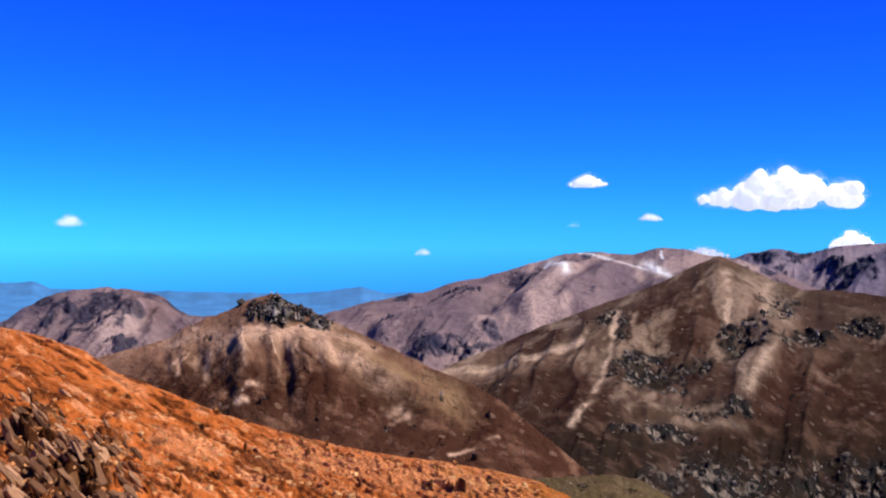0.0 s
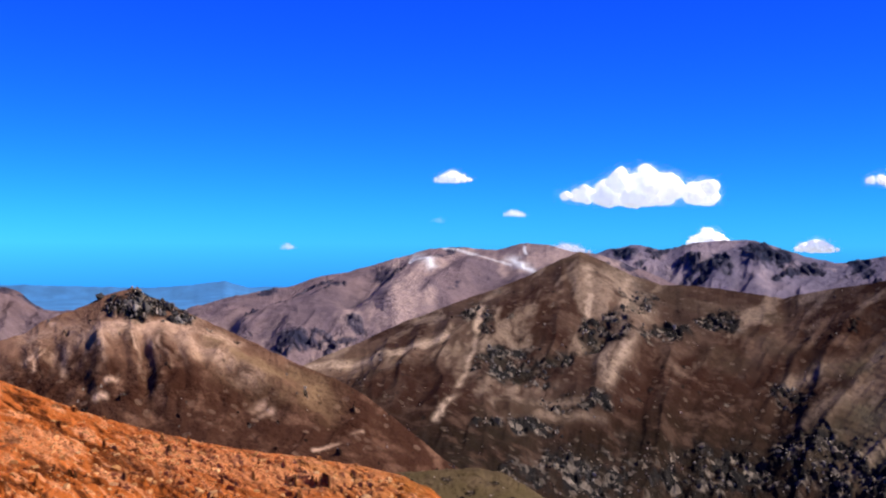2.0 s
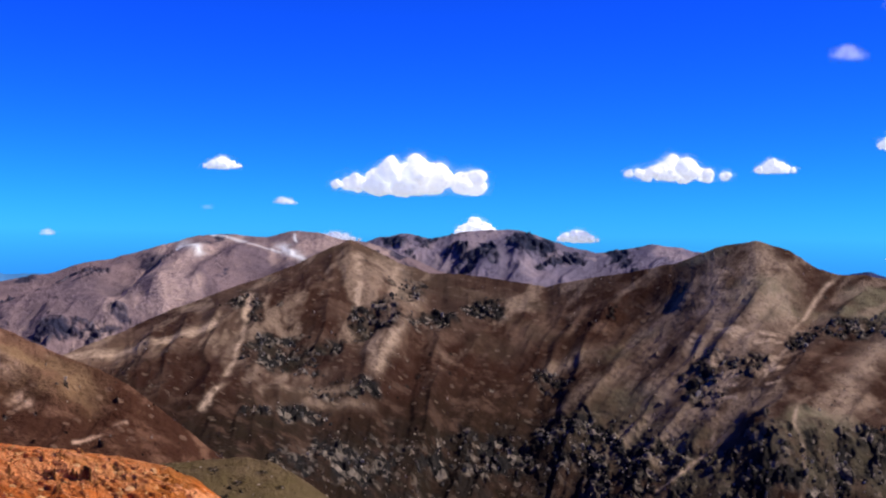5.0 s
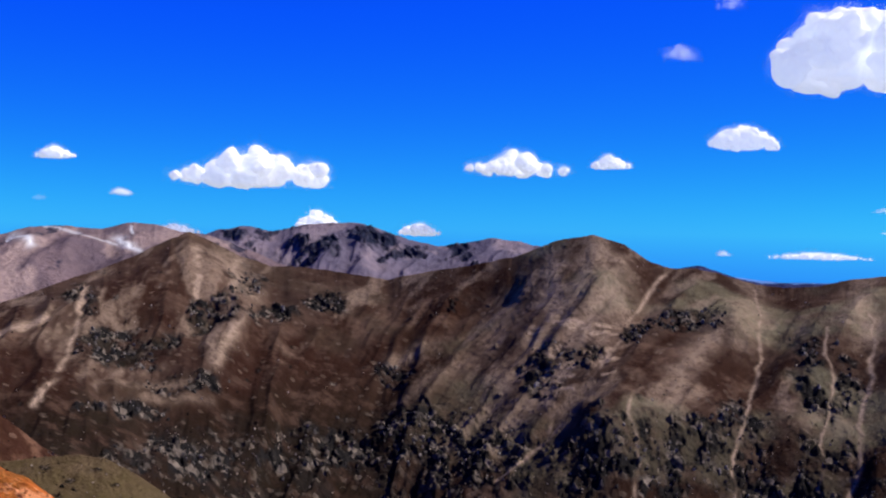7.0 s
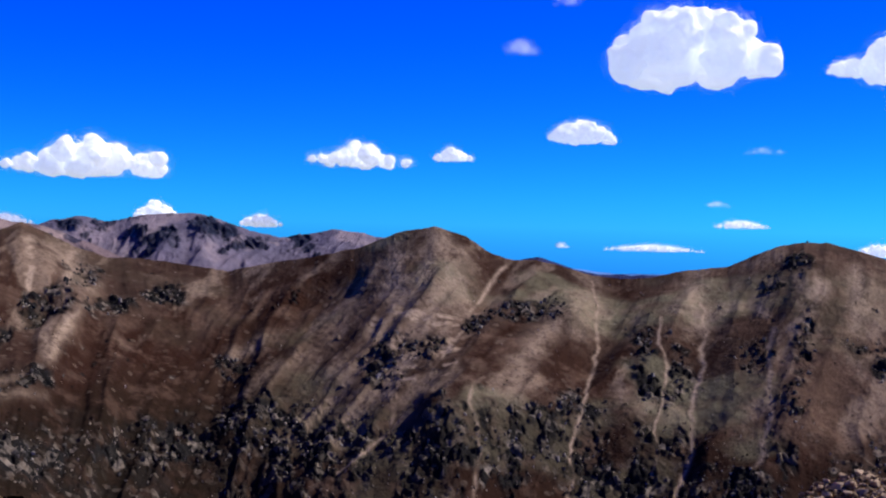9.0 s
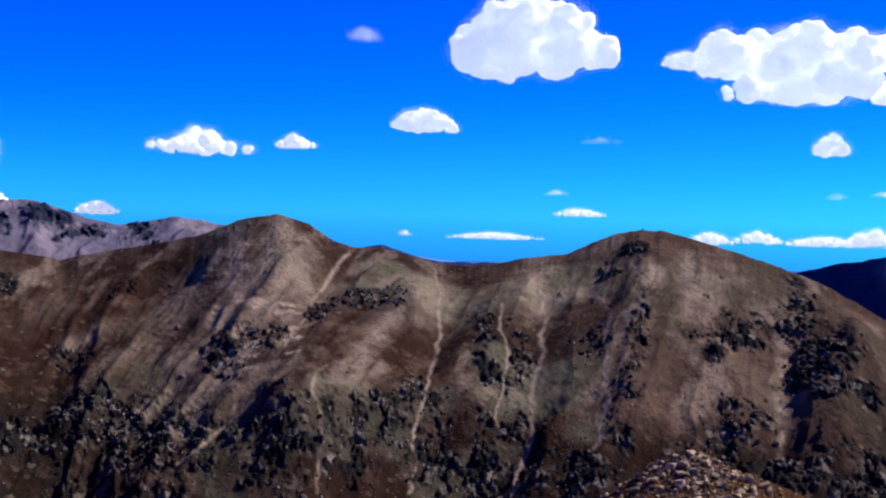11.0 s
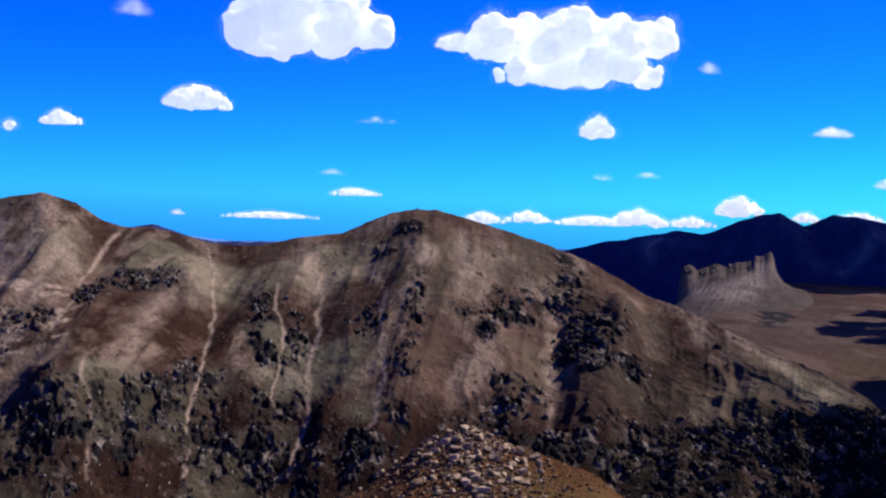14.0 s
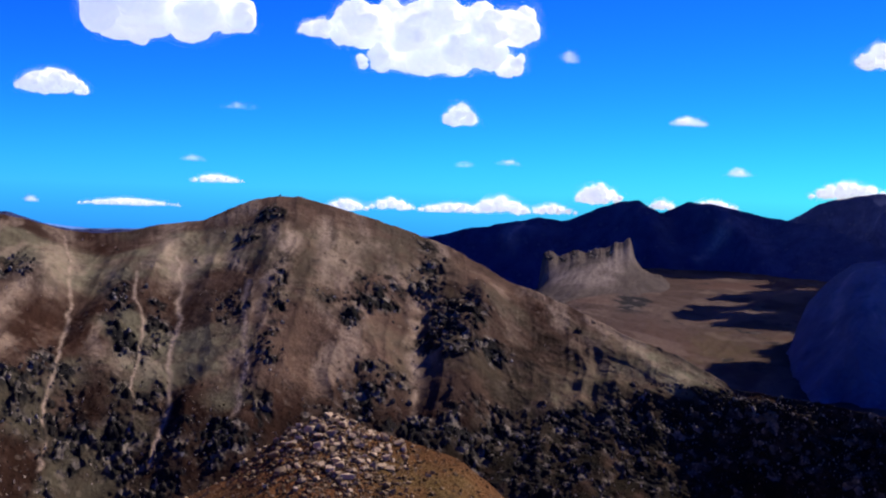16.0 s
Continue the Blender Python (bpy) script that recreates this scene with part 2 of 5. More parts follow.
class Massif:
    """A mountain side between its crest and its foot, both given as (heading, elevation angle, distance) from the lookout, with the far side behind it."""

    def __init__(self, crest, foot, step, rows, curve=1.0, back=500, seed=1, graded=False, teeth=0.05, ease=(12, 0.03, 0.4)):
        az0, az1 = crest[0][0], crest[-1][0]
        self.cols = int((az1 - az0) / step) + 1
        self.rows, self.seed, self.back = rows, seed, back
        az = np.linspace(az0, az1, self.cols)
        c, f = np.array(crest), np.array(foot)
        if graded:  # the foot is given by the steepness of the slope in place of its distance
            rc = np.interp(f[:, 0], c[:, 0], c[:, 2])
            zc = rc * np.tan(np.radians(np.interp(f[:, 0], c[:, 0], c[:, 1])))
            steep = np.tan(np.radians(f[:, 2]))
            f[:, 2] = (steep * rc - zc) / (steep - np.tan(np.radians(f[:, 1])))
        fine = np.linspace(az0, az1, self.cols)

        def line(p, k, width):
            v = np.interp(fine, p[:, 0], p[:, k])
            n = max(1, int(width / step))
            return np.convolve(np.pad(v, n, mode="edge"), np.hanning(2 * n + 3)[1:-1] / np.hanning(2 * n + 3).sum(), mode="valid")[:self.cols]

        ec, rc, ef, rf = line(c, 1, 0.16), line(c, 2, 3.0), line(f, 1, 2.0), line(f, 2, 3.0)
        ec = ec + teeth * fbm(az / 0.55, az * 0, seed + 60, 4, 0.6)
        s = np.linspace(0, 1, rows)[:, None]
        self.s, self.az = np.repeat(s, self.cols, 1), np.repeat(az[None], rows, 0)
        self.r = rc + (rf - rc) * self.s
        zc, zf = rc * np.tan(np.radians(ec)), rf * np.tan(np.radians(ef))
        n = max(1, int(2.5 / step))
        even = np.convolve(np.pad(zc, n, mode="edge"), np.hanning(2 * n + 3)[1:-1] / np.hanning(2 * n + 3).sum(), mode="valid")[:self.cols]
        zc = zc + (np.minimum(even, zc + ease[0]) - zc) * smooth(self.s, *ease[1:])
        self.z = zc + (zf - zc) * (1 - (1 - self.s) ** curve)
        self.el = np.degrees(np.arctan2(self.z, self.r))
        mid = float(np.mean(rc + rf)) / 2
        self.x = np.radians(self.az) * mid
        self.y = self.s * float(np.mean(np.hypot(rc - rf, zc[0] - zf)))
        self.h = np.zeros_like(self.s)
        self.layers = {k: np.zeros_like(self.s) for k in ("scree", "rock", "rust_and_shade", "grass", "heath_and_shade", "snow")}
        self.crags, self.pieces, self.slant = [], [], 0.25
        grit = mid / 1200
        self.fray = [value(self.x / (9 * grit), self.y / (9 * grit), 71), value(self.x / (30 * grit), self.y / (30 * grit), 72),
                     value(self.x / (11 * grit), self.y / (11 * grit), 73), fbm(self.x / (14 * grit), self.y / (14 * grit), seed + 31, 3)]

    def reach(self, width, pts, ragged=1.0):
        """Nearness to a line on the slope: 1 on it, falling off over the width, frayed by noise. Returns the columns touched and the nearness."""
        if len(pts) == 1:
            pts = (pts[0], pts[0])
        az0, step = self.az[0, 0], self.az[0, 1] - self.az[0, 0]
        lo = int(np.clip((min(p[0] for p in pts) - 3 * width - az0) / step, 0, self.cols - 1))
        hi = int(np.clip((max(p[0] for p in pts) + 3 * width - az0) / step + 2, 1, self.cols))
        w = slice(lo, hi)
        wind = ragged * (0.14 * value(self.el[:, w] / 0.9, self.el[:, w] * 0 + pts[0][0], 74) + 0.06 * value(self.el[:, w] / 0.3, self.el[:, w] * 0 + pts[0][0], 75))
        a = self.az[:, w] + wind + ragged * (0.13 * self.fray[1][:, w] + 0.05 * self.fray[2][:, w]) + width * (0.35 * ragged * self.fray[0][:, w] + 0.2 * self.fray[1][:, w])
        e = self.el[:, w] + 0.35 * width * ragged * self.fray[2][:, w]
        best = np.full(a.shape, 1e9)
        for (a0, e0), (a1, e1) in zip(pts, pts[1:]):
            da, de = a1 - a0, e1 - e0
            t = np.clip(((a - a0) * da + (e - e0) * de) / (da * da + de * de + 1e-9), 0, 1)
            best = np.minimum(best, np.hypot(a - a0 - t * da, e - e0 - t * de))
        return w, np.exp(-(best / width) ** 2 * 1.4)

    def lift(self, metres, width, *pts):
        w, near = self.reach(width, pts, 0.0)
        self.h[:, w] += metres * near * smooth(self.s[:, w], 0.02, 0.2)

    def cover(self, kind, amount, width, pts, part=""):
        w, near = self.reach(width, pts)
        if part:
            self.pieces.append((part, w, near > 0.45))
        if kind == "scree":
            near = near * np.clip(0.85 + 0.9 * self.fray[3][:, w] + 0.45 * self.fray[1][:, w], 0.2, 1)
        k = self.layers[kind][:, w]
        np.maximum(k, np.clip(amount * near, 0, 1), out=k)

    def scree(self, amount, width, *pts):
        self.cover("scree", amount, width, pts, "scree_gully" if width < 0.3 and amount >= 0.8 and len(pts) > 2 else "")

    def rust_and_shade(self, amount, width, *pts):
        self.cover("rust_and_shade", amount, width, pts)

    def grass(self, amount, width, *pts):
        self.cover("grass", amount, width, pts)

    def snow(self, amount, width, *pts):
        self.cover("snow", amount, width, pts, "snow_patch")

    def crag(self, az, el, wide, high, amount=1.0):
        j = np.abs(self.az[0] - az) < wide
        w = slice(int(np.argmax(j)), int(len(j) - np.argmax(j[::-1])))
        d = np.hypot((self.az[:, w] - az) / (wide / 2), (self.el[:, w] - el) / (high / 2)) + 0.55 * self.fray[3][:, w]
        k = self.layers["rock"][:, w]
        np.maximum(k, amount * smooth(-d, -1.15, -0.65), out=k)
        self.crags.append((az, el, wide, high))

    def relief(self, spur, spur_amp, mid, mid_amp, small, small_amp, jag=1.0):
        """Spurs and gullies that run down the slope, and rougher ground between them; the crest keeps its line but for small teeth."""
        x, y, n = self.x, self.y, self.seed
        keep = smooth(self.s, 0.0, 0.22)
        lean = x + self.slant * y + 14 * fbm(x / 90, y / 90, n + 50, 2)
        self.h += keep * spur_amp * ridged(lean / spur, y / (spur * 4), n, 3)
        self.h += (0.25 + 0.75 * keep) * mid_amp * ridged(lean / mid, y / (mid * 4), n + 9, 3)
        self.h += keep * 0.2 * mid_amp * ridged(lean / (mid * 0.4), y / (mid * 2.5), n + 15, 2)
        self.h += (0.5 * jag + (1 - 0.5 * jag) * keep) * small_amp * fbm(x / small, y / small, n + 21, 4, 0.6)

    def broken(self, cell, height):
        """Rock masses stand out as split blocks."""
        hgt, joint = blocks(self.x / cell, self.y / (cell * 1.3), self.seed + 41)
        h2, j2 = blocks(self.x / (cell * 0.45), self.y / (cell * 0.6), self.seed + 47)
        rock = self.layers["rock"]
        self.h += (0.3 + 0.7 * smooth(self.s, 0.0, 0.15)) * rock * height * (0.75 * hgt * joint + 0.45 * h2 * j2 - 0.5 * (1 - joint) + 0.2)

    def build(self, name, mat, tilt=40):
        t = radians(tilt)
        r, z = self.r - self.h * math.sin(t), self.z + self.h * math.cos(t)
        self.pts = at_heading(np.radians(self.az), r, z)
        behind = []
        for k in np.linspace(1, 0.04, 14):
            rr = r[0] + self.back * k
            zz = z[0] - self.back * k * (0.62 + 0.1 * value(self.x[0] / 60, np.full(self.cols, k * 5), self.seed)) - 2 * k
            behind.append(at_heading(np.radians(self.az[0]), rr, zz))
        allp = np.concatenate([np.array(behind), self.pts], 0)
        layers = {k: np.concatenate([np.repeat(v[:1], 14, 0), v], 0) for k, v in self.layers.items()}
        rows = self.rows + 14
        owner = np.zeros((rows - 1, self.cols - 1), int)
        for n, (kind, w, near) in enumerate(self.pieces):
            owner[14:, w.start:w.stop - 1][near[:-1, :-1]] = n + 1
        self.ob = new(name, sheet_mesh(name, allp, rows, self.cols, mat, layers, np.flatnonzero(owner == 0)))
        for n, (kind, w, near) in enumerate(self.pieces):
            faces = np.flatnonzero(owner == n + 1)
            if len(faces):
                piece = new(kind, sheet_mesh(kind, allp, rows, self.cols, mat, layers, faces))
                piece.parent = self.ob
                piece["label"] = PIECE_LABELS[kind]
        return self.ob

    def spot(self, az, el):
        """The place on the built slope in that direction."""
        j = int(np.clip((az - self.az[0, 0]) / (self.az[0, 1] - self.az[0, 0]), 0, self.cols - 1))
        i = int(np.clip(np.searchsorted(-self.el[:, j], -el), 0, self.rows - 1))
        return Vector(self.pts[i, j])


def weathered(massif, wide, rocky):
    """Pale and dark faces on a far mountain, running down its slope."""
    n, x, y = massif.seed, massif.x + massif.slant * massif.y, massif.y
    massif.layers["scree"] = np.maximum(massif.layers["scree"], 0.7 * smooth(fbm(x / wide, y / (2.5 * wide), n + 3, 5, 0.6), 0.1, 0.4))
    massif.layers["rock"] = np.maximum(massif.layers["rock"], 0.9 * smooth(fbm(x / (0.7 * wide), y / (1.3 * wide), n + 5, 5, 0.62), rocky, rocky + 0.12))


# ground: one sheet round the lookout, out to the horizon
GROUND_R = [0.01, 3, 8, 15, 40, 100, 300, 600, 850, 1000, 1500, 2500, 4000, 4960]
GROUND_Z = [-1.6, -1.75, -3.2, -6.5, -17, -42, -120, -190, -265, -330, -390, -390, -330, -185]
g_az, g_r = np.meshgrid(np.radians(np.linspace(-180, 180, 361)), np.geomspace(0.02, 4960, 150)[::-1])
g_z = np.interp(g_r, GROUND_R, GROUND_Z)
g_x, g_y = np.sin(g_az) * g_r, np.cos(g_az) * g_r
g_z += np.minimum(0.02 * g_r, 9) * fbm(g_x / 160, g_y / 160, 5, 4) + np.minimum(0.01 * g_r, 0.6) * fbm(g_x / 9, g_y / 9, 6, 3)
tagged(new("ground", sheet_mesh("ground", at_heading(g_az, g_r, g_z), 150, 361, HUMP)),
       "brown and olive tundra falling into the valley", "ground", kind="structure")

# distant blue country on the horizon, beyond everything that shifts
def distance(name, crest, r, colour, glow, label):
    az = np.radians(np.linspace(crest[0][0], crest[-1][0], 400))
    el = np.interp(np.degrees(az), [c[0] for c in crest], [c[1] for c in crest]) + 0.05 * fbm(np.degrees(az) / 0.7, az * 0, 77, 4)
    top = r * np.tan(np.radians(el))
    rows = np.stack([at_heading(az, r + 60, top - 60), at_heading(az, az * 0 + r, top), at_heading(az, az * 0 + r - 90, top - 40), at_heading(az, az * 0 + r - 1100, az * 0 - (r - 1100) * 0.064)])
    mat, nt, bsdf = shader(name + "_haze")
    # blue air haze is put into the colour and its emission
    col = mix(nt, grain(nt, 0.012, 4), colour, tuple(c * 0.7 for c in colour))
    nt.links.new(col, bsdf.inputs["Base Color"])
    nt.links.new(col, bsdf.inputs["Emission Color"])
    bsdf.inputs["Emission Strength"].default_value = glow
    bsdf.inputs["Roughness"].default_value = 1.0
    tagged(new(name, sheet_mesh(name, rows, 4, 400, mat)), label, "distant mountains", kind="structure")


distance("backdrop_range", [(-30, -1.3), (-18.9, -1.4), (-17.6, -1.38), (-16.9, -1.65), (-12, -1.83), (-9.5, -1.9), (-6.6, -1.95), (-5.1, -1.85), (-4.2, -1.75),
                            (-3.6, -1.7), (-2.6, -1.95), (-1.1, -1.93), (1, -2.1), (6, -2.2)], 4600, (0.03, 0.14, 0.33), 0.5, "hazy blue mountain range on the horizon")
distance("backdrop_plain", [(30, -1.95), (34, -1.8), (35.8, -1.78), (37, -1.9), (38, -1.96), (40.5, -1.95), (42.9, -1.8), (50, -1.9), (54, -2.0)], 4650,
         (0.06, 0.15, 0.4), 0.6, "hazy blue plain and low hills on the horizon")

hills = Massif([(32.5, -1.9, 2600), (33.2, -1.55, 2600), (34.33, -1.32, 2600), (35.1, -1.55, 2600), (36, -1.85, 2600), (37, -2.02, 2600), (38.4, -2.03, 2600), (40, -2.0, 2600), (41.2, -2.3, 2600), (43, -2.8, 2600)],
               [(32.5, -4, 2400), (43, -4, 2400)], 0.05, 50, 1.0, 200, 91)
hills.relief(120, 8, 40, 3, 15, 1.5)

tagged(hills.build("dark_hills", SHADED_HAZE), "low dark blue hills beyond the saddle", "hill")

# snowy range far off
snowy = Massif([(-7, -3.3, 3200), (-5.6, -2.97, 3200), (-3.6, -2.42, 3200), (-2.1, -2.1, 3250), (-0.6, -1.85, 3300), (0.4, -1.48, 3300), (1.9, -1.23, 3300), (2.9, -0.93, 3300),
                (4.4, -0.52, 3300), (5.4, -0.22, 3350), (6.64, -0.15, 3400), (8.36, -0.27, 3400), (9.58, 0.07, 3400), (10.55, -0.02, 3400), (11.76, -0.34, 3400), (12.72, -0.39, 3400),
                (14, -0.8, 3400), (16, -1.6, 3400), (18, -2.6, 3400)], [(-7, -6.5, 2500), (18, -6.5, 2500)], 0.05, 150, 1.2, 450, 3)
snowy.snow(1, 0.28, (4.70, -0.77), (5.02, -0.92), (5.45, -1.27))
snowy.snow(1, 0.10, (4.40, -1.27), (4.70, -1.32))
snowy.snow(1, 0.25, (9.09, -0.77), (9.34, -0.91), (9.78, -1.23))
snowy.snow(0.7, 0.07, (7.75, -0.65), (8.36, -0.79), (9.09, -0.96))
snowy.snow(0.6, 0.06, (5.89, -0.20), (6.64, -0.32), (7.62, -0.50))
snowy.snow(1, 0.07, (9.58, -0.12), (9.66, -0.42))
snowy.lift(50, 1.00, (5.40, -0.47), (2.90, -2.98), (-0.60, -4.48))
snowy.lift(40, 0.88, (1.90, -1.23), (-0.10, -2.98), (-2.60, -3.97))
snowy.lift(-40, 0.75, (3.90, -0.97), (1.90, -2.98))
snowy.lift(40, 0.75, (7.62, -0.72), (6.64, -1.72), (3.90, -3.22))
snowy.crag(3.65, -1.35, 1.75, 0.75, 0.7)
snowy.crag(-0.35, -4.78, 1.75, 0.40, 1)
snowy.crag(2.15, -4.1, 1.00, 0.50, 0.8)
snowy.crag(13.9, -0.51, 1.50, 0.75, 0.8)
weathered(snowy, 110, 0.22)
snowy.relief(230, 24, 80, 7, 26, 2, 0.5)
snowy.broken(26, 12)
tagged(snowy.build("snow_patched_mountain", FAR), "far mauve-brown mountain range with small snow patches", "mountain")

blue = Massif([(12, -0.9, 3900), (12.72, -0.39, 3900), (13.3, -0.2, 3900), (14.5, 0.02, 3900), (15.52, -0.25, 3900), (17.0, 0.1, 3900), (19.2, 0.24, 3900), (20.46, -0.05, 3900), (21.69, -0.48, 3900),
               (22.91, -0.76, 3900), (24.11, -0.55, 3900), (25.31, -0.31, 3900), (26.5, -0.42, 3900), (27.67, -0.69, 3900), (30, -1.4, 3900), (32, -2.2, 3900)],
              [(12, -5, 3200), (32, -5, 3200)], 0.05, 110, 1.1, 300, 8)
blue.crag(19.72, -0.43, 1.50, 1.50, 1.0)
blue.crag(18.0, -1.2, 1.50, 1.25, 1.0)
blue.crag(13.99, -0.49, 1.25, 0.75, 1.0)
blue.crag(20.71, -0.42, 1.00, 1.00, 1.0)
blue.crag(23.87, -0.75, 1.00, 0.62, 1.0)
blue.lift(22, 1.00, (16.99, -0.08), (18.00, -1.45))
blue.lift(22, 0.75, (19.22, 0.06), (19.74, -1.67))
blue.scree(0.7, 0.35, (15.50, -0.48), (16.26, -1.72))
blue.scree(0.6, 0.35, (19.98, -1.67), (20.48, -1.91))
blue.scree(0.6, 0.40, (14.25, -0.62), (14.75, -1.11))
weathered(blue, 90, 0.2)
blue.relief(150, 24, 60, 10, 30, 3, 0.5)
blue.broken(30, 20)
tagged(blue.build("grey_blue_mountain", HAZE_BLUE), "far grey-blue rocky mountain with dark cliffs", "mountain")

leftfar = Massif([(-26, -2.9, 1900), (-21, -3.3, 1900), (-18.93, -3.06, 1900), (-18.25, -2.71, 1900), (-17.34, -2.13, 1900), (-16.66, -1.85, 1900), (-15.5, -1.74, 1900), (-14.56, -1.62, 1900), (-13.38, -1.8, 1900),
                  (-12.19, -2.11, 1900), (-11.71, -2.55, 1880), (-11, -2.92, 1850), (-9.53, -2.94, 1850), (-7, -3.3, 1800), (-4, -4, 1700)], [(-26, -6.5, 1500), (-4, -6.5, 1450)], 0.06, 100, 1.0, 250, 12)
leftfar.scree(0.9, 0.12, (-17.0, -2.75))
leftfar.rust_and_shade(0.5, 0.8, (-13.5, -2.4), (-12.4, -2.8))
for k in range(9):
    leftfar.crag(-17.2 + 0.55 * k, -2.15 - 0.25 * (k % 4), 0.8, 0.5, 0.8)
weathered(leftfar, 60, 0.2)
leftfar.relief(150, 26, 45, 10, 15, 3)
leftfar.broken(14, 8)
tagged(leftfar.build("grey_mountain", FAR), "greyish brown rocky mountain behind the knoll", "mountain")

# the dark range to the right, with its basin, spur and shoulder
darkfar = Massif([(66, -1.6, 4020), (67.69, -0.9, 4020), (68.38, -0.63, 4020), (69.29, -0.05, 4020), (70.42, 0.27, 4020), (71.95, 0.48, 4020), (75, 0.6, 4020), (80, -0.5, 4020)], [(66, -3, 3860), (80, -3, 3860)], 0.06, 60, 1.0, 300, 15)
darkfar.relief(200, 30, 70, 12, 25, 4)
tagged(darkfar.build("dark_blue_peak", SHADED_HAZE), "far dark mountain peak in shade", "mountain")
dark = Massif([(50, -2.6, 3240), (52.5, -2.01, 3240), (54.25, -1.59, 3240), (55.99, -1.28, 3180), (57.23, -0.99, 3180), (58.48, -1.13, 3180), (59.7, -0.59, 3180), (60.92, -0.18, 3180), (61.65, -0.11, 3180), (62.65, -0.65, 3180),
               (63.84, -0.12, 3120), (64.81, -0.19, 3120), (66.5, -0.57, 3120), (68.15, -0.81, 3060), (69.32, -0.96, 3000), (72.05, -1.81, 2880), (76, -2.4, 2760), (80, -3.5, 2760)],
              [(50, -6, 2960), (56, -6, 2950), (60, -4.2, 2940), (66, -4, 2900), (70, -5, 2640), (80, -6, 2520)], 0.065, 110, 1.1, 400, 18)
# sunlit patches between cloud shadows, painted in with the scree colour
dark.scree(0.9, 0.20, (65.58, -1.46), (65.00, -1.97), (64.42, -2.61))
dark.scree(0.85, 0.17, (56.74, -1.38), (56.38, -1.90), (56.03, -2.53))
dark.scree(0.8, 0.30, (65.58, -1.58), (64.42, -2.61))
dark.scree(0.5, 0.50, (56.50, -1.64), (56.03, -2.41))
dark.lift(40, 1.00, (61.66, -0.24), (62.21, -1.95), (62.73, -2.92))
dark.lift(40, 1.00, (64.33, -0.15), (65.83, -1.82), (66.58, -2.77))
dark.lift(35, 0.75, (56.73, -1.13), (56.03, -2.41))
dark.relief(170, 18, 60, 4, 20, 1.5)
tagged(dark.build("shaded_mountain_range", SHADED_HAZE), "dark mountain range with twin peaks in deep shade", "mountain")
basin = Massif([(52, -4.6, 2950), (57, -4.4, 2950), (58.5, -3.3, 2950), (61, -3.05, 2950), (68, -3.1, 2900), (80, -3.2, 2900)], [(52, -6.0, 1750), (60, -6.6, 1650), (65, -8.4, 1480), (72, -9.4, 1360), (80, -10, 1300)], 0.09, 160, 1.0, 60, 22)
basin.scree(0.6, 0.62, (58.59, -4.32), (63.54, -5.11), (65.95, -4.99))
basin.scree(0.8, 0.15, (64.21, -3.36), (66.60, -3.30))
basin.rust_and_shade(0.6, 1.25, (62.38, -6.64), (67.24, -7.35))
basin.crag(61.57, -4.7, 1.50, 0.75, 1.0)
basin.grass(0.5, 1.00, (64.81, -6.52), (68.40, -6.79))
basin.layers["rust_and_shade"] = np.maximum(basin.layers["rust_and_shade"], 0.8 * smooth(fbm(basin.x / 120, basin.y / 160, 84, 4), 0.0, 0.35))
basin.layers["scree"] = np.maximum(basin.layers["scree"], 0.6 * smooth(fbm(basin.x / 90, basin.y / 90, 85, 4), 0.1, 0.4))
weathered(basin, 70, 0.42)
basin.relief(220, 9, 80, 2.5, 24, 0.8)
tagged(basin.build("basin_floor", BASIN), "broad brown basin floor below the dark range", "ground", kind="structure")
spur = Massif([(56.0, -5.4, 2600), (57.3, -5.0, 2600), (57.5, -2.93, 2600), (57.59, -2.58, 2600), (57.98, -2.41, 2600), (58.24, -2.65, 2600), (58.72, -2.56, 2600), (59.08, -2.35, 2600), (59.46, -2.46, 2600), (60.06, -2.27, 2600), (60.43, -2.35, 2600), (60.7, -1.97, 2600), (61.04, -1.88, 2600), (61.28, -1.66, 2600), (61.4, -1.85, 2600), (61.55, -2.65, 2600), (61.95, -3.08, 2600), (64.5, -4.3, 2560), (66, -4.9, 2500)],
              [(56.0, -5.3, 2050), (62, -5.7, 2050), (66, -5.3, 2150)], 0.025, 110, 1.5, 160, 25, teeth=0.16, ease=(25, 0.0, 0.25))
spur.scree(0.7, 0.6, (57.5, -3.6), (60.5, -3.5), (61.2, -2.6))
spur.crag(57.87, -2.74, 0.60, 0.35, 0.8)
spur.crag(58.44, -2.82, 0.35, 0.30, 0.8)
spur.crag(58.97, -2.6, 0.50, 0.35, 0.8)
spur.crag(59.75, -2.57, 0.60, 0.30, 0.8)
spur.crag(60.43, -2.5, 0.50, 0.35, 0.8)
spur.relief(90, 6, 30, 1.6, 12, 1.2, 2.0)
spur.broken(8, 4)
tagged(spur.build("jagged_spur", SPUR), "sunlit pale spur with a jagged crest", "mountain")
shoulder = Massif([(67.6, -7.2, 1880), (68.4, -6.4, 1880), (68.57, -5.34, 1880), (68.99, -4.23, 1880), (69.88, -3.22, 1880), (70.77, -2.53, 1880), (72.07, -2.29, 1880), (76, -2.0, 1880), (80, -3, 1880)],
                  [(67.6, -8.6, 1500), (80, -9.2, 1400)], 0.05, 130, 1.0, 250, 28)
shoulder.scree(0.9, 0.23, (70.57, -3.31), (70.17, -4.77), (69.99, -5.97))
shoulder.scree(0.85, 0.23, (71.91, -2.77), (71.74, -4.20), (71.69, -5.63))
shoulder.scree(0.5, 0.75, (71.48, -3.26), (72.21, -5.60))
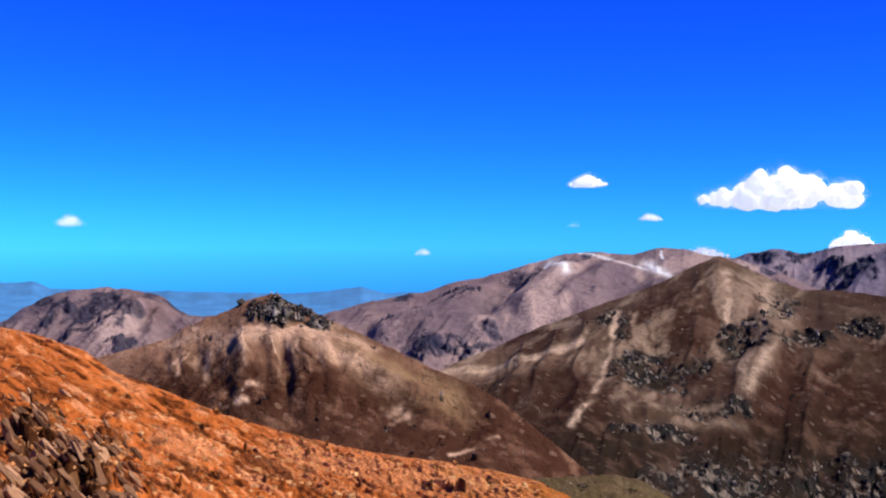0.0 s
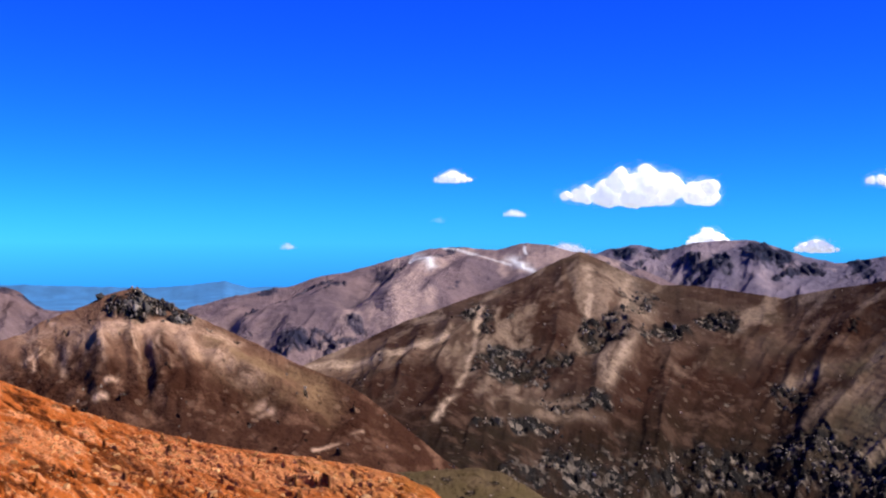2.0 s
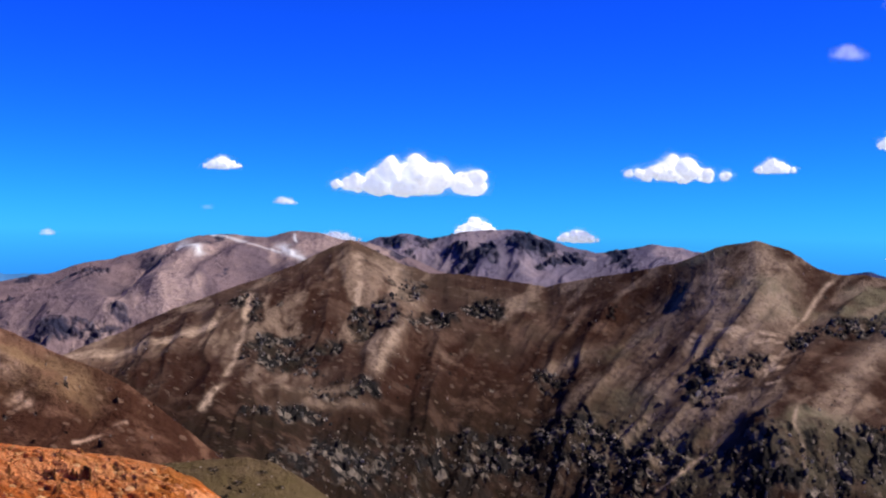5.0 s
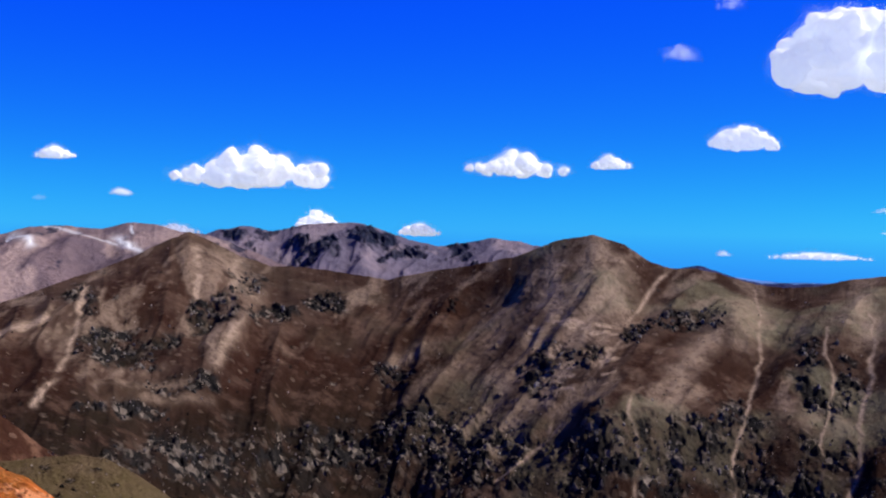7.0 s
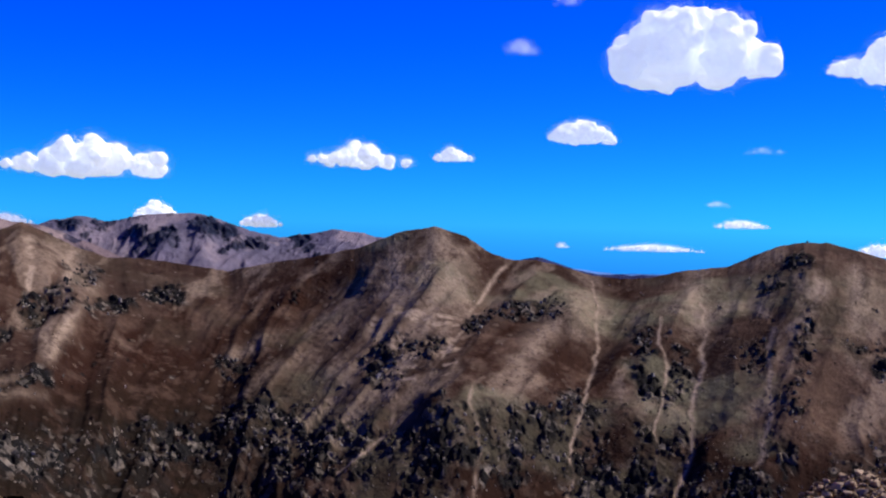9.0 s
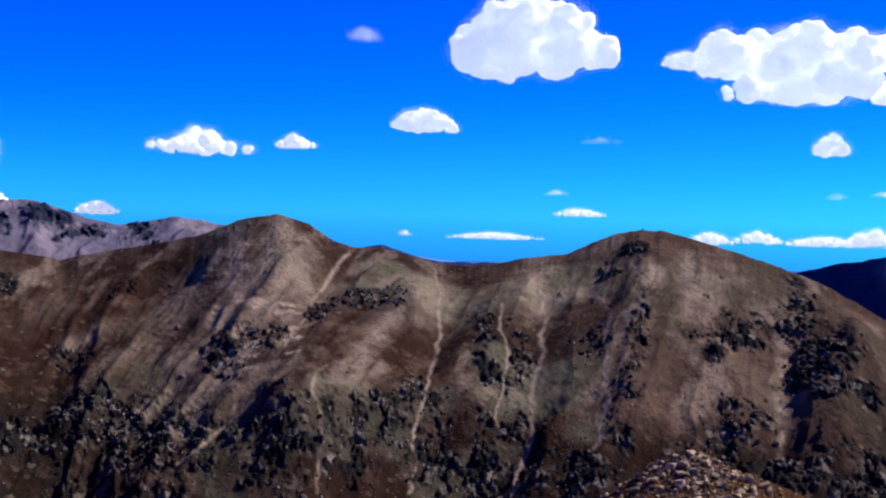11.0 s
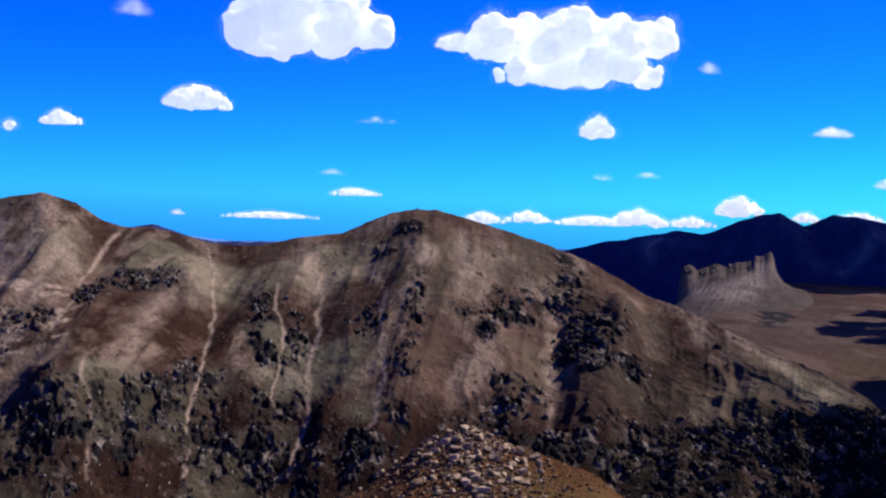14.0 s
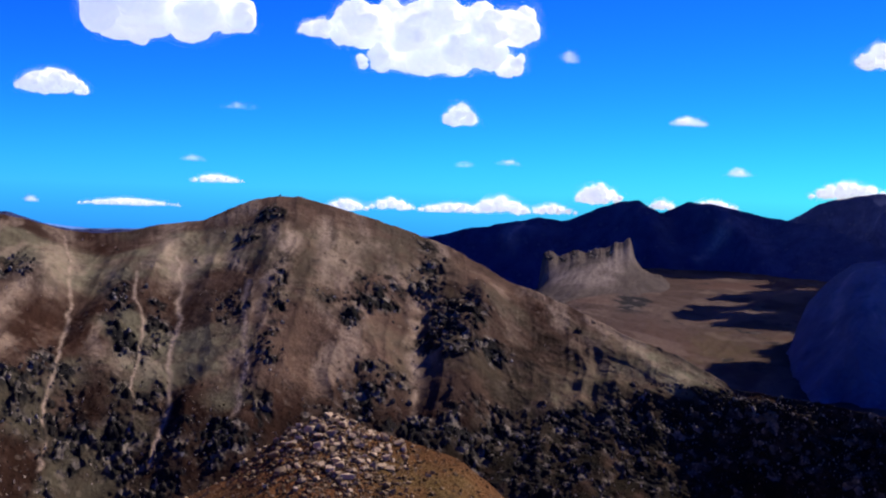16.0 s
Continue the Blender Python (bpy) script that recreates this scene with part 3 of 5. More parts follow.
shoulder.lift(12, 1.00, (69.00, -4.35), (68.61, -6.30))
shoulder.lift(25, 1.50, (71.24, -3.04), (71.16, -6.61))
shoulder.relief(110, 14, 40, 5, 14, 2)
tagged(shoulder.build("rounded_shoulder", HAZE_BLUE), "rounded grey mountain shoulder half in shade", "mountain")

# the long main ridge across the valley
main = Massif([(-2, -6.3, 1150), (-0.3, -5.4, 1250), (1.2, -4.8, 1320), (2.4, -4.3, 1370), (3.9, -3.65, 1430), (5.4, -3.05, 1490), (6.88, -2.5, 1550), (8.36, -1.95, 1610), (9.83, -1.35, 1660), (11.04, -0.71, 1710), (12.05, -0.3, 1750), (13.1, -0.77, 1740), (14.3, -1.34, 1740), (15.53, -1.7, 1730), (17.2, -1.77, 1720), (18.75, -2, 1710), (20.7, -2.25, 1690), (22.4, -1.9, 1680), (24.3, -1.6, 1660), (26.2, -1.15, 1640), (28.2, -0.36, 1620), (29.8, -0.08, 1600), (31.1, -0.45, 1600), (32.07, -1.13, 1610), (33.1, -1.48, 1610), (34.33, -1.49, 1610), (35.58, -1.78, 1610)]
              + [(36.83, -2.12, 1620), (38.07, -2.16, 1620), (39.54, -2.09, 1620), (40.75, -1.76, 1630), (42.66, -1.53, 1630), (43.6, -1.06, 1630), (44.77, -0.54, 1640), (45.7, -0.39, 1640), (46.7, -0.39, 1640), (47.9, -0.68, 1640), (49.1, -1, 1640), (50.6, -1.42, 1640), (52, -1.9, 1640), (53.48, -2.44, 1630), (54.8, -3.18, 1610), (56.07, -3.88, 1600), (57.5, -4.32, 1570), (59.61, -5.28, 1530), (61.62, -6.18, 1480), (63.61, -6.82, 1440), (65.09, -7.6, 1400), (66.08, -8.15, 1380), (68.46, -8.35, 1340), (70.8, -8.65, 1310), (72.4, -8.9, 1290), (80, -9.5, 1220)],
              [(-2, -11.5, 9), (6, -11.5, 11), (12, -12, 18), (20, -14, 24), (30, -14.6, 28), (38, -14.6, 28), (46, -14.6, 28), (55, -14.6, 27), (60, -14.6, 26), (63, -14.6, 27), (65, -14.6, 33), (67.5, -14.6, 54), (80, -14.6, 58)],
              0.055, 300, 1.0, 700, 33, True)
main.scree(0.7, 0.55, (29.95, -0.51), (30.21, -1.24), (30.98, -2.72), (31.25, -3.70))
main.scree(1, 0.11, (33.18, -1.42), (31.73, -3.20), (30.55, -5.45), (29.36, -7.18), (27.94, -9.13), (25.82, -11.27))
main.scree(0.6, 0.75, (29.95, -0.76), (29.26, -2.50), (28.55, -3.75))
main.scree(0.8, 0.11, (27.97, -4.74), (28.61, -6.21), (28.16, -7.92), (27.94, -9.13))
main.scree(1, 0.11, (36.82, -2.34), (37.05, -4.58), (36.82, -7.33), (36.12, -9.56), (35.95, -12.49))
main.scree(1, 0.13, (41.61, -3.46), (41.79, -5.45), (41.35, -7.45), (41.05, -10.42), (40.48, -12.38))
main.scree(0.9, 0.09, (39.76, -4.51), (40.07, -6.50), (39.88, -8.73), (39.56, -10.95))
main.scree(0.8, 0.11, (31.59, -7.90), (31.88, -9.61), (31.70, -12.52))
main.scree(0.9, 0.16, (51.84, -4.57), (52.14, -6.50), (52.00, -9.64))
main.scree(0.8, 0.16, (44.51, -4.37), (44.60, -7.59), (44.06, -10.31))
main.scree(0.6, 0.40, (44.20, -2.13), (43.99, -3.64))
main.scree(0.6, 0.35, (45.68, -2.09), (45.73, -3.83))
main.scree(0.7, 0.35, (47.88, -1.52), (48.30, -3.24))
main.scree(0.5, 1.12, (41.19, -1.72), (41.25, -3.97))
main.scree(0.5, 0.88, (36.44, -2.34), (36.51, -4.84))
main.scree(0.6, 0.35, (21.05, -6.21), (22.64, -5.26))
main.scree(0.7, 0.18, (32.65, -5.59), (32.78, -5.61))
main.crag(33.98, -4.03, 3.00, 1.50, 1.0)
main.crag(31.76, -4.32, 1.00, 1.00, 1.0)
main.crag(28.83, -5.47, 3.25, 1.50, 1.0)
main.crag(27.65, -6.7, 2.00, 2.00, 1.0)
main.crag(35.61, -9.08, 4.00, 2.75, 1.0)
main.crag(24.36, -9.81, 5.75, 3.25, 1.0)
main.crag(30.65, -9.86, 5.00, 3.25, 1.0)
main.crag(33.39, -10.58, 5.00, 2.50, 1.0)
main.crag(21.33, -9.52, 4.00, 2.50, 1.0)
main.crag(39.03, -5.53, 1.50, 1.75, 1.0)
main.crag(40.07, -6.75, 3.00, 2.75, 1.0)
main.crag(43.67, -5.39, 1.75, 1.50, 1.0)
main.crag(45.89, -5.06, 1.00, 3.00, 1.0)
main.crag(45.6, -7.55, 1.50, 1.50, 1.0)
main.crag(50.16, -4.64, 2.75, 1.75, 1.0)
main.crag(52.4, -3.57, 1.75, 2.75, 1.0)
main.crag(53.67, -6.29, 3.25, 3.00, 1.0)
main.crag(50.29, -8.54, 3.25, 2.50, 1.0)
main.crag(47.98, -4.86, 1.25, 0.75, 1.0)
main.crag(45.66, -1.34, 1.50, 1.50, 1.0)
main.crag(44.44, -2.13, 1.00, 1.00, 1.0)
main.crag(49.23, -5.67, 1.25, 1.00, 1.0)
main.crag(38.19, -11.48, 5.00, 2.25, 1.0)
main.crag(43.21, -11.31, 4.00, 2.00, 1.0)
main.crag(21.28, -6.68, 1.50, 1.00, 1.0)
main.crag(55.1, -10.6, 5.00, 2.25, 1.0)
main.crag(55.18, -7.43, 2.50, 1.25, 1.0)
main.crag(58.81, -10.74, 5.50, 2.75, 1.0)
main.crag(62.01, -10.09, 5.00, 2.75, 1.0)
main.crag(65.9, -9.85, 4.50, 3.00, 1.0)
main.crag(69.72, -10.51, 6.25, 3.75, 1.0)
main.crag(7.4, -3.43, 1.25, 1.50, 1.0)
main.crag(9.03, -5.16, 3.25, 1.38, 1.0)
main.crag(14.39, -2.37, 1.50, 1.50, 1.0)
main.crag(13.53, -4.0, 1.50, 1.25, 1.0)
main.crag(15.66, -4.22, 2.25, 1.00, 1.0)
main.crag(18.15, -3.44, 1.75, 1.25, 1.0)
main.crag(10.29, -6.02, 1.50, 0.50, 1.0)
main.crag(12.06, -7.0, 3.75, 1.00, 1.0)
main.crag(8.06, -8.01, 1.50, 0.50, 1.0)
main.crag(10.06, -8.0, 2.25, 1.00, 1.0)
main.crag(20.78, -6.35, 1.25, 0.75, 1.0)
main.crag(18.1, -9.84, 7.50, 2.25, 1.0)
main.crag(12.09, -10.19, 6.50, 2.25, 1.0)
main.crag(23.01, -9.2, 5.00, 2.75, 1.0)
main.scree(1.15, 0.15, (7.67, -2.9), (7.43, -4.44), (6.88, -5.93), (6.14, -7.53))
main.scree(1.0, 0.24, (6.6, -6.6), (5.8, -7.7))
main.scree(0.9, 0.33, (14.54, -4.24), (13.80, -5.49), (13.18, -6.37))
main.scree(1.6, 0.18, (12.39, -2.39), (12.47, -3.14))
main.scree(0.6, 0.50, (13.00, -1.51), (14.26, -1.99), (14.78, -3.49))
main.scree(1.1, 0.17, (-0.3, -5.5), (2.0, -5.2), (4.05, -5.0), (6.2, -4.4))
main.scree(0.9, 0.16, (0.71, -8.78), (2.64, -8.26))
main.scree(0.9, 0.11, (3.38, -9.87), (4.11, -9.32))
main.scree(0.6, 0.30, (10.31, -7.39), (13.07, -7.73))
main.scree(0.6, 0.18, (9.05, -6.77), (12.06, -7.00))
main.rust_and_shade(0.9, 1.75, (15.57, -7.45), (19.31, -7.86))
main.rust_and_shade(0.7, 0.75, (8.55, -7.02), (11.05, -6.76))
main.rust_and_shade(0.6, 1.50, (5.59, -9.46), (8.07, -8.99))
main.rust_and_shade(0.6, 1.00, (27.68, -8.16), (28.42, -8.65))
main.rust_and_shade(0.6, 1.75, (39.38, -9.00), (43.14, -8.87))
main.rust_and_shade(0.5, 1.50, (46.74, -4.29), (47.92, -2.76))
main.grass(1, 1.12, (62.40, -7.13), (64.64, -8.48))
main.grass(0.6, 1.50, (59.25, -9.25), (61.68, -7.66))
main.grass(0.6, 1.25, (12.31, -10.88), (14.84, -10.72))
main.lift(15.6, 1.56, (36.70, -2.59), (35.75, -4.61), (33.29, -6.15), (30.62, -8.64))
main.lift(7, 1.88, (29.95, -0.76), (28.03, -2.03), (26.64, -4.75), (25.97, -6.95))
main.lift(-5, 1.25, (25.65, -2.81), (22.88, -5.74), (20.62, -7.62))
main.lift(-6.5, 0.94, (33.18, -1.67), (31.26, -4.20), (29.36, -7.18), (26.99, -10.09))
main.lift(-2.0, 0.78, (41.61, -3.46), (41.58, -6.70), (40.93, -10.42))
main.lift(-1.6, 0.78, (36.98, -3.58), (36.82, -7.33), (36.02, -10.54))
main.lift(14.3, 1.25, (54.65, -3.96), (55.18, -6.09), (54.34, -8.77))
main.lift(-7.8, 1.09, (51.83, -4.08), (52.17, -7.46), (52.01, -9.88))
main.lift(5.9, 1.88, (46.13, -0.58), (45.47, -3.34), (45.84, -7.29), (46.90, -9.69))
main.lift(6.5, 1.25, (39.21, -2.52), (39.03, -5.53), (38.39, -9.51))
main.lift(15.6, 1.09, (12.24, -0.51), (13.51, -2.50), (14.29, -4.49), (12.56, -6.75))
main.lift(-10.4, 1.25, (9.03, -4.54), (10.04, -5.53))
main.lift(7, 1.88, (26.04, -1.57), (22.95, -4.33), (19.30, -6.88), (15.58, -8.43))
main.lift(9.1, 2.50, (45.99, -0.70), (53.53, -2.74), (58.62, -5.32), (63.63, -7.31), (65.84, -8.16))
# shade of hollows and left-facing flanks, painted on as dark reddish ground
main.rust_and_shade(1, 1.00, (3.84, -6.15), (5.56, -6.03))
main.rust_and_shade(1, 0.62, (8.04, -5.54), (11.04, -5.52))
main.rust_and_shade(1, 0.55, (10.27, -3.53), (12.03, -4.52))
main.rust_and_shade(1, 0.80, (25.80, -1.82), (23.66, -3.33), (21.01, -5.36), (18.07, -7.40))
main.rust_and_shade(1, 0.75, (24.17, -4.79), (21.76, -6.81), (19.33, -8.84))
main.rust_and_shade(1, 1.00, (31.42, -6.43), (30.08, -8.38), (28.96, -10.32))
main.rust_and_shade(1, 1.00, (10.58, -9.47), (15.59, -9.17), (18.10, -10.09))
main.rust_and_shade(1, 0.50, (34.20, -2.65), (33.25, -4.66), (31.33, -7.17))
main.rust_and_shade(1, 0.60, (25.72, -6.70), (23.42, -9.56), (21.37, -11.85))
main.rust_and_shade(1, 0.55, (52.60, -5.99), (53.61, -7.86))
main.crag(7.99, -3.57, 0.75, 1.25, 1.0)
main.crag(7.87, -5.42, 1.50, 1.25, 1.0)
main.crag(9.09, -5.28, 1.50, 1.12, 1.0)
main.crag(10.43, -5.14, 1.75, 0.85, 1.0)
main.crag(9.46, -4.66, 1.00, 0.60, 1.0)
main.crag(12.48, -3.88, 1.00, 1.50, 1.0)
main.crag(13.67, -3.26, 1.25, 0.75, 1.0)
main.crag(14.96, -2.52, 1.00, 1.25, 1.0)
main.crag(16.01, -3.82, 1.50, 0.75, 1.0)
main.crag(17.84, -3.55, 1.75, 0.75, 1.0)
main.rust_and_shade(1, 0.45, (4.15, -6.20), (5.65, -5.94))
main.rust_and_shade(1, 0.55, (12.72, -7.27), (15.55, -6.23), (17.39, -4.75))
main.rust_and_shade(1, 0.60, (16.01, -8.35), (18.30, -6.61))
main.scree(1, 0.16, (12.48, -2.42), (12.53, -2.96))
main.scree(0.7, 0.40, (13.43, -4.84), (12.96, -6.30))
main.rust_and_shade(1, 0.65, (7.38, -5.43), (9.09, -5.28), (11.04, -5.25))
main.rust_and_shade(1, 0.75, (13.43, -7.73), (16.24, -6.21), (18.75, -4.71))
# next two: sunlit upper slope, painted as broad pale scree
main.scree(0.75, 0.85, (28.20, -1.47), (27.99, -3.22), (27.65, -5.22))
main.scree(0.7, 0.55, (30.80, -1.41), (29.86, -3.67), (28.67, -5.94), (27.71, -7.70))
main.scree(0.9, 0.30, (12.29, -1.15), (12.39, -2.74))
main.scree(0.8, 0.30, (14.24, -0.99), (14.14, -2.48), (13.68, -3.96))
main.scree(0.8, 0.45, (46.49, -2.39), (45.55, -4.42))
main.scree(0.7, 0.75, (41.04, -2.28), (41.57, -4.00))
main.scree(0.7, 0.35, (51.58, -4.75), (52.16, -7.23), (51.97, -9.22))
main.scree(0.6, 0.62, (48.00, -2.60), (47.80, -4.36))
main.scree(0.6, 0.65, (35.33, -4.58), (33.96, -6.52), (33.52, -7.95))
main.crag(33.78, -3.85, 3.75, 1.10, 1.0)
main.crag(31.84, -4.36, 1.50, 1.00, 1.0)
drawn = {k: main.layers[k].copy() for k in ("scree", "rock")}
brink = np.interp(main.az, [8, 20, 40, 52, 56, 62, 64.5, 70], [-8.4, -8.4, -8.5, -8.7, -9.6, -9.2, -7.9, -7.4])
low = smooth(main.el + 0.9 * fbm(main.x / 60, main.y / 60, 91, 3) - brink, 0.3, -1.3) * smooth(main.az, 8, 12)
patchy = fbm(main.x / 34, main.y / 42, 92, 5, 0.62)
main.layers["rock"] = np.maximum(main.layers["rock"], 0.95 * low * (0.55 + 0.45 * smooth(main.az, 20, 25)) * smooth(patchy, -0.12, 0.06))
main.layers["rock"] = np.maximum(main.layers["rock"], 0.8 * smooth(fbm(main.x / 11, main.y / 13, 93, 3, 0.6), 0.6, 0.68))
main.layers["grass"] = np.maximum(main.layers["grass"], (0.1 + 0.75 * smooth(main.az, 21, 27) * (1 - 0.75 * smooth(main.az, 41, 47))) * smooth(fbm(main.x / 110, main.y / 80, 94, 3), -0.1, 0.3))
main.rust_and_shade(1.0, 2.2, (10, -9.5), (14, -8.5), (20, -8.5), (26, -9.5))
main.rust_and_shade(1.0, 1.6, (13, -6), (20, -6.5))
main.grass(0.6, 1.2, (22, -8.6), (29, -9.6))
main.layers["rust_and_shade"] = np.maximum(main.layers["rust_and_shade"], 0.5 * smooth(fbm(main.x / 130, main.y / 120, 95, 3), 0.1, 0.4))
main.layers["rust_and_shade"] = np.maximum(main.layers["rust_and_shade"], low * smooth(patchy, 0.25, 0.0))
main.slant = 0.05 + 0.45 * (1 - smooth(main.az, 22, 58)) * smooth(main.az, 6, 28)
flow = main.x + main.slant * main.y + 10 * fbm(main.x / 70, main.y / 70, 98, 2)
bare = (1 - 0.9 * drawn["rock"]) * (1 - 0.75 * smooth(main.el, -5.0, -6.2) * smooth(main.az, 9, 12) * (1 - smooth(main.az, 20, 24)))
main.layers["scree"] = np.maximum(main.layers["scree"], bare * 0.4 * smooth(ridged(flow / 75, main.y / 170, 99, 4, 0.6) + 0.3 * fbm(main.x / 16, main.y / 16, 88, 3), 0.35, 0.85) * smooth(fbm(main.x / 90, main.y / 120, 89, 3), -0.15, 0.25) * smooth(main.el, -10, -8))
main.layers["scree"] = np.maximum(main.layers["scree"], bare * 0.45 * smooth(fbm(flow / 40, main.y / 90, 86, 5, 0.6), 0.12, 0.45) * smooth(main.el, -9.5, -7.5))
main.layers["rust_and_shade"] = np.maximum(main.layers["rust_and_shade"], 0.9 * smooth(fbm(flow / 50, main.y / 120, 87, 5, 0.6), 0.05, 0.35))
# puts the low left part of the slope darker, with less scree
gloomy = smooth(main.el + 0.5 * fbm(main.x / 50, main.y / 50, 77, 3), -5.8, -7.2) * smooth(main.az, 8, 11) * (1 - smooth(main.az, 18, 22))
main.layers["rust_and_shade"] = np.maximum(main.layers["rust_and_shade"], gloomy)
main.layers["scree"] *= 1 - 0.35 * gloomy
# shade on the flank of the nearer ridge, painted in as dark ground
flank_shade = smooth(main.el + 0.7 * fbm(main.x / 70, main.y / 70, 76, 4) - np.interp(main.az, [6, 10, 14, 18, 22, 26], [-10, -8.5, -7.1, -5.7, -4.7, -4.3]), 0.4, -0.9) * smooth(main.az, 8, 12) * (1 - smooth(main.az, 19, 25))
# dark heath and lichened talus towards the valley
heath_and_shade = smooth(main.el + 1.5 * fbm(main.x / 55, main.y / 55, 176, 4) - np.interp(main.az, [24, 28, 34, 44, 50, 54, 58, 62, 65, 67], [-12, -9, -8.5, -9.2, -9.6, -10, -9.8, -9.2, -8.5, -8.2]), 0.3, -0.9) * smooth(main.az, 25, 30)
for part, keep in ((flank_shade, 0.9), (heath_and_shade, 0.35)):
    main.layers["rust_and_shade"] = np.maximum(main.layers["rust_and_shade"], keep * part)
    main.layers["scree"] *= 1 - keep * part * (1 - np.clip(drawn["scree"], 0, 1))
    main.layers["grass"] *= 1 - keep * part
main.layers["heath_and_shade"] = np.maximum(main.layers["heath_and_shade"], np.maximum(0.75 * flank_shade * smooth(main.el, -5.5, -9.5), 0.9 * heath_and_shade * (0.35 + 0.65 * smooth(main.az, 50, 55))))
# pale lit streaks, put in with the scree colour
for a, e, b, f, w in ((29.2, -4.2, 25.6, -9.6, 0.5), (26.5, -3.4, 23.2, -6.6, 0.45), (27.4, -5.4, 23.4, -9.8, 0.4), (30.4, -4.4, 28.6, -8.6, 0.35), (24.0, -5.6, 21.4, -8.0, 0.3)):
    main.cover("scree", 0.55 if a > 27 else 0.3, w, ((a, e), ((a + b) / 2 + 0.2, (e + f) / 2), (b, f)))
# the dark valley head; cliffs beside the talus tongue, dark rock with painted shade
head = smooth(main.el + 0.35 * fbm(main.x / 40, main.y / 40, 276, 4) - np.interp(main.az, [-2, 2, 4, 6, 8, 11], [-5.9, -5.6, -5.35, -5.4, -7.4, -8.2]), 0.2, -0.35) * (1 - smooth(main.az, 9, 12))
main.layers["rust_and_shade"] = np.maximum(main.layers["rust_and_shade"], head)
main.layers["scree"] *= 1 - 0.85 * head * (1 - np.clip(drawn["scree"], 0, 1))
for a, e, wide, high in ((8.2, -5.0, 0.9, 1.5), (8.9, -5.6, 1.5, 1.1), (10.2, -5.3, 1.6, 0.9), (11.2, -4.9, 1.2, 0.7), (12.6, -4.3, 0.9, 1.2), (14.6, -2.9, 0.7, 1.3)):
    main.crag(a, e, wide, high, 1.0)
    main.cover("heath_and_shade", 1.4, 0.3 * high, ((a - 0.3 * wide, e), (a + 0.3 * wide, e)))
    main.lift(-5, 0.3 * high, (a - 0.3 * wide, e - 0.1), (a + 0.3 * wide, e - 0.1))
main.layers["heath_and_shade"] = np.maximum(main.layers["heath_and_shade"], 0.7 * head * smooth(main.el, -6.6, -8.6))
# the dark olive tail of the ridge
tail = smooth(main.az + 1.5 * fbm(main.x / 80, main.y / 80, 376, 3), 52.5, 57) * smooth(main.el - np.interp(main.az, [52, 56, 60, 64], [-2.6, -4.6, -6.2, -7.8]), 0.2, -0.9)
main.layers["scree"] *= 1 - 0.65 * tail * (1 - np.clip(drawn["scree"], 0, 1))
main.layers["rust_and_shade"] = np.maximum(main.layers["rust_and_shade"], 0.4 * tail)
main.layers["heath_and_shade"] = np.maximum(main.layers["heath_and_shade"], 0.55 * tail * smooth(fbm(main.x / 50, main.y / 60, 377, 4), -0.25, 0.2))
# pale ledges under the second summit
rnd = random.Random(4)
for k in range(26):
    a, e = rnd.uniform(27.0, 30.6), -3.6 - rnd.random() * 3.6
    main.cover("scree", rnd.uniform(1.1, 1.7), rnd.uniform(0.07, 0.14), ((a, e), (a + rnd.uniform(0.3, 0.9), e + rnd.uniform(-0.05, 0.12))))
    main.cover("rust_and_shade", 0.9, 0.06, ((a, e - 0.16), (a + 0.5, e - 0.1)))
main.layers["rock"] *= (1 - np.clip(drawn["scree"] * 1.2, 0, 1)) * (0.2 + 0.8 * smooth(fbm(main.x / 15, main.y / 20, 79, 4, 0.62), -0.22, 0.12))
main.h += smooth(main.s, 0.03, 0.3) * 16 * fbm(flow / 230, main.y / 500, 83, 2)
main.relief(150, 22, 48, 5, 14, 1.4)
main.broken(11, 5.5)
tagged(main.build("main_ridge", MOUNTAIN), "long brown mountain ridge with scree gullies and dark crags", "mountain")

# the knoll with its crag on the left
knoll = Massif([(-24, -7.5, 950), (-18.93, -5.88, 950), (-16.66, -5.24, 950), (-14.8, -4.57, 950), (-11.95, -3.89, 950), (-11.23, -3.36, 950), (-9.53, -2.74, 950), (-8.8, -2.33, 950), (-7.57, -1.96, 950), (-6.09, -2.59, 945), (-4.85, -3.22, 940),
                (-3.6, -3.77, 930), (-2.1, -4.47, 920), (-1.1, -5.0, 910), (0.4, -5.65, 900), (1.4, -6.05, 890), (2.6, -6.75, 885), (4, -7.8, 880), (6, -9.4, 870), (9, -11.4, 860)], [(-24, -11.5, 760), (0, -12, 740), (9, -12.5, 800)], 0.05, 190, 1.15, 400, 44)
knoll.scree(0.8, 0.23, (-11.23, -3.90), (-9.05, -3.81), (-6.09, -3.71), (-4.85, -3.96))
knoll.scree(0.7, 0.35, (-5.84, -3.96), (-4.60, -4.96), (-2.10, -6.21))
knoll.grass(0.5, 0.75, (-2.10, -6.21), (0.90, -6.96))
knoll.rust_and_shade(0.8, 1.50, (-4.60, -7.92), (-0.60, -8.19))
knoll.rust_and_shade(0.6, 1.00, (-10.75, -5.86), (-5.60, -6.92))
knoll.crag(-7.03, -2.86, 3.75, 1.40, 1.0)
knoll.crag(-5.6, -3.34, 1.50, 0.75, 1.0)
knoll.lift(5, 0.75, (-8.80, -3.93), (-9.05, -6.38))
knoll.lift(5, 0.75, (-6.09, -3.96), (-5.60, -6.92))
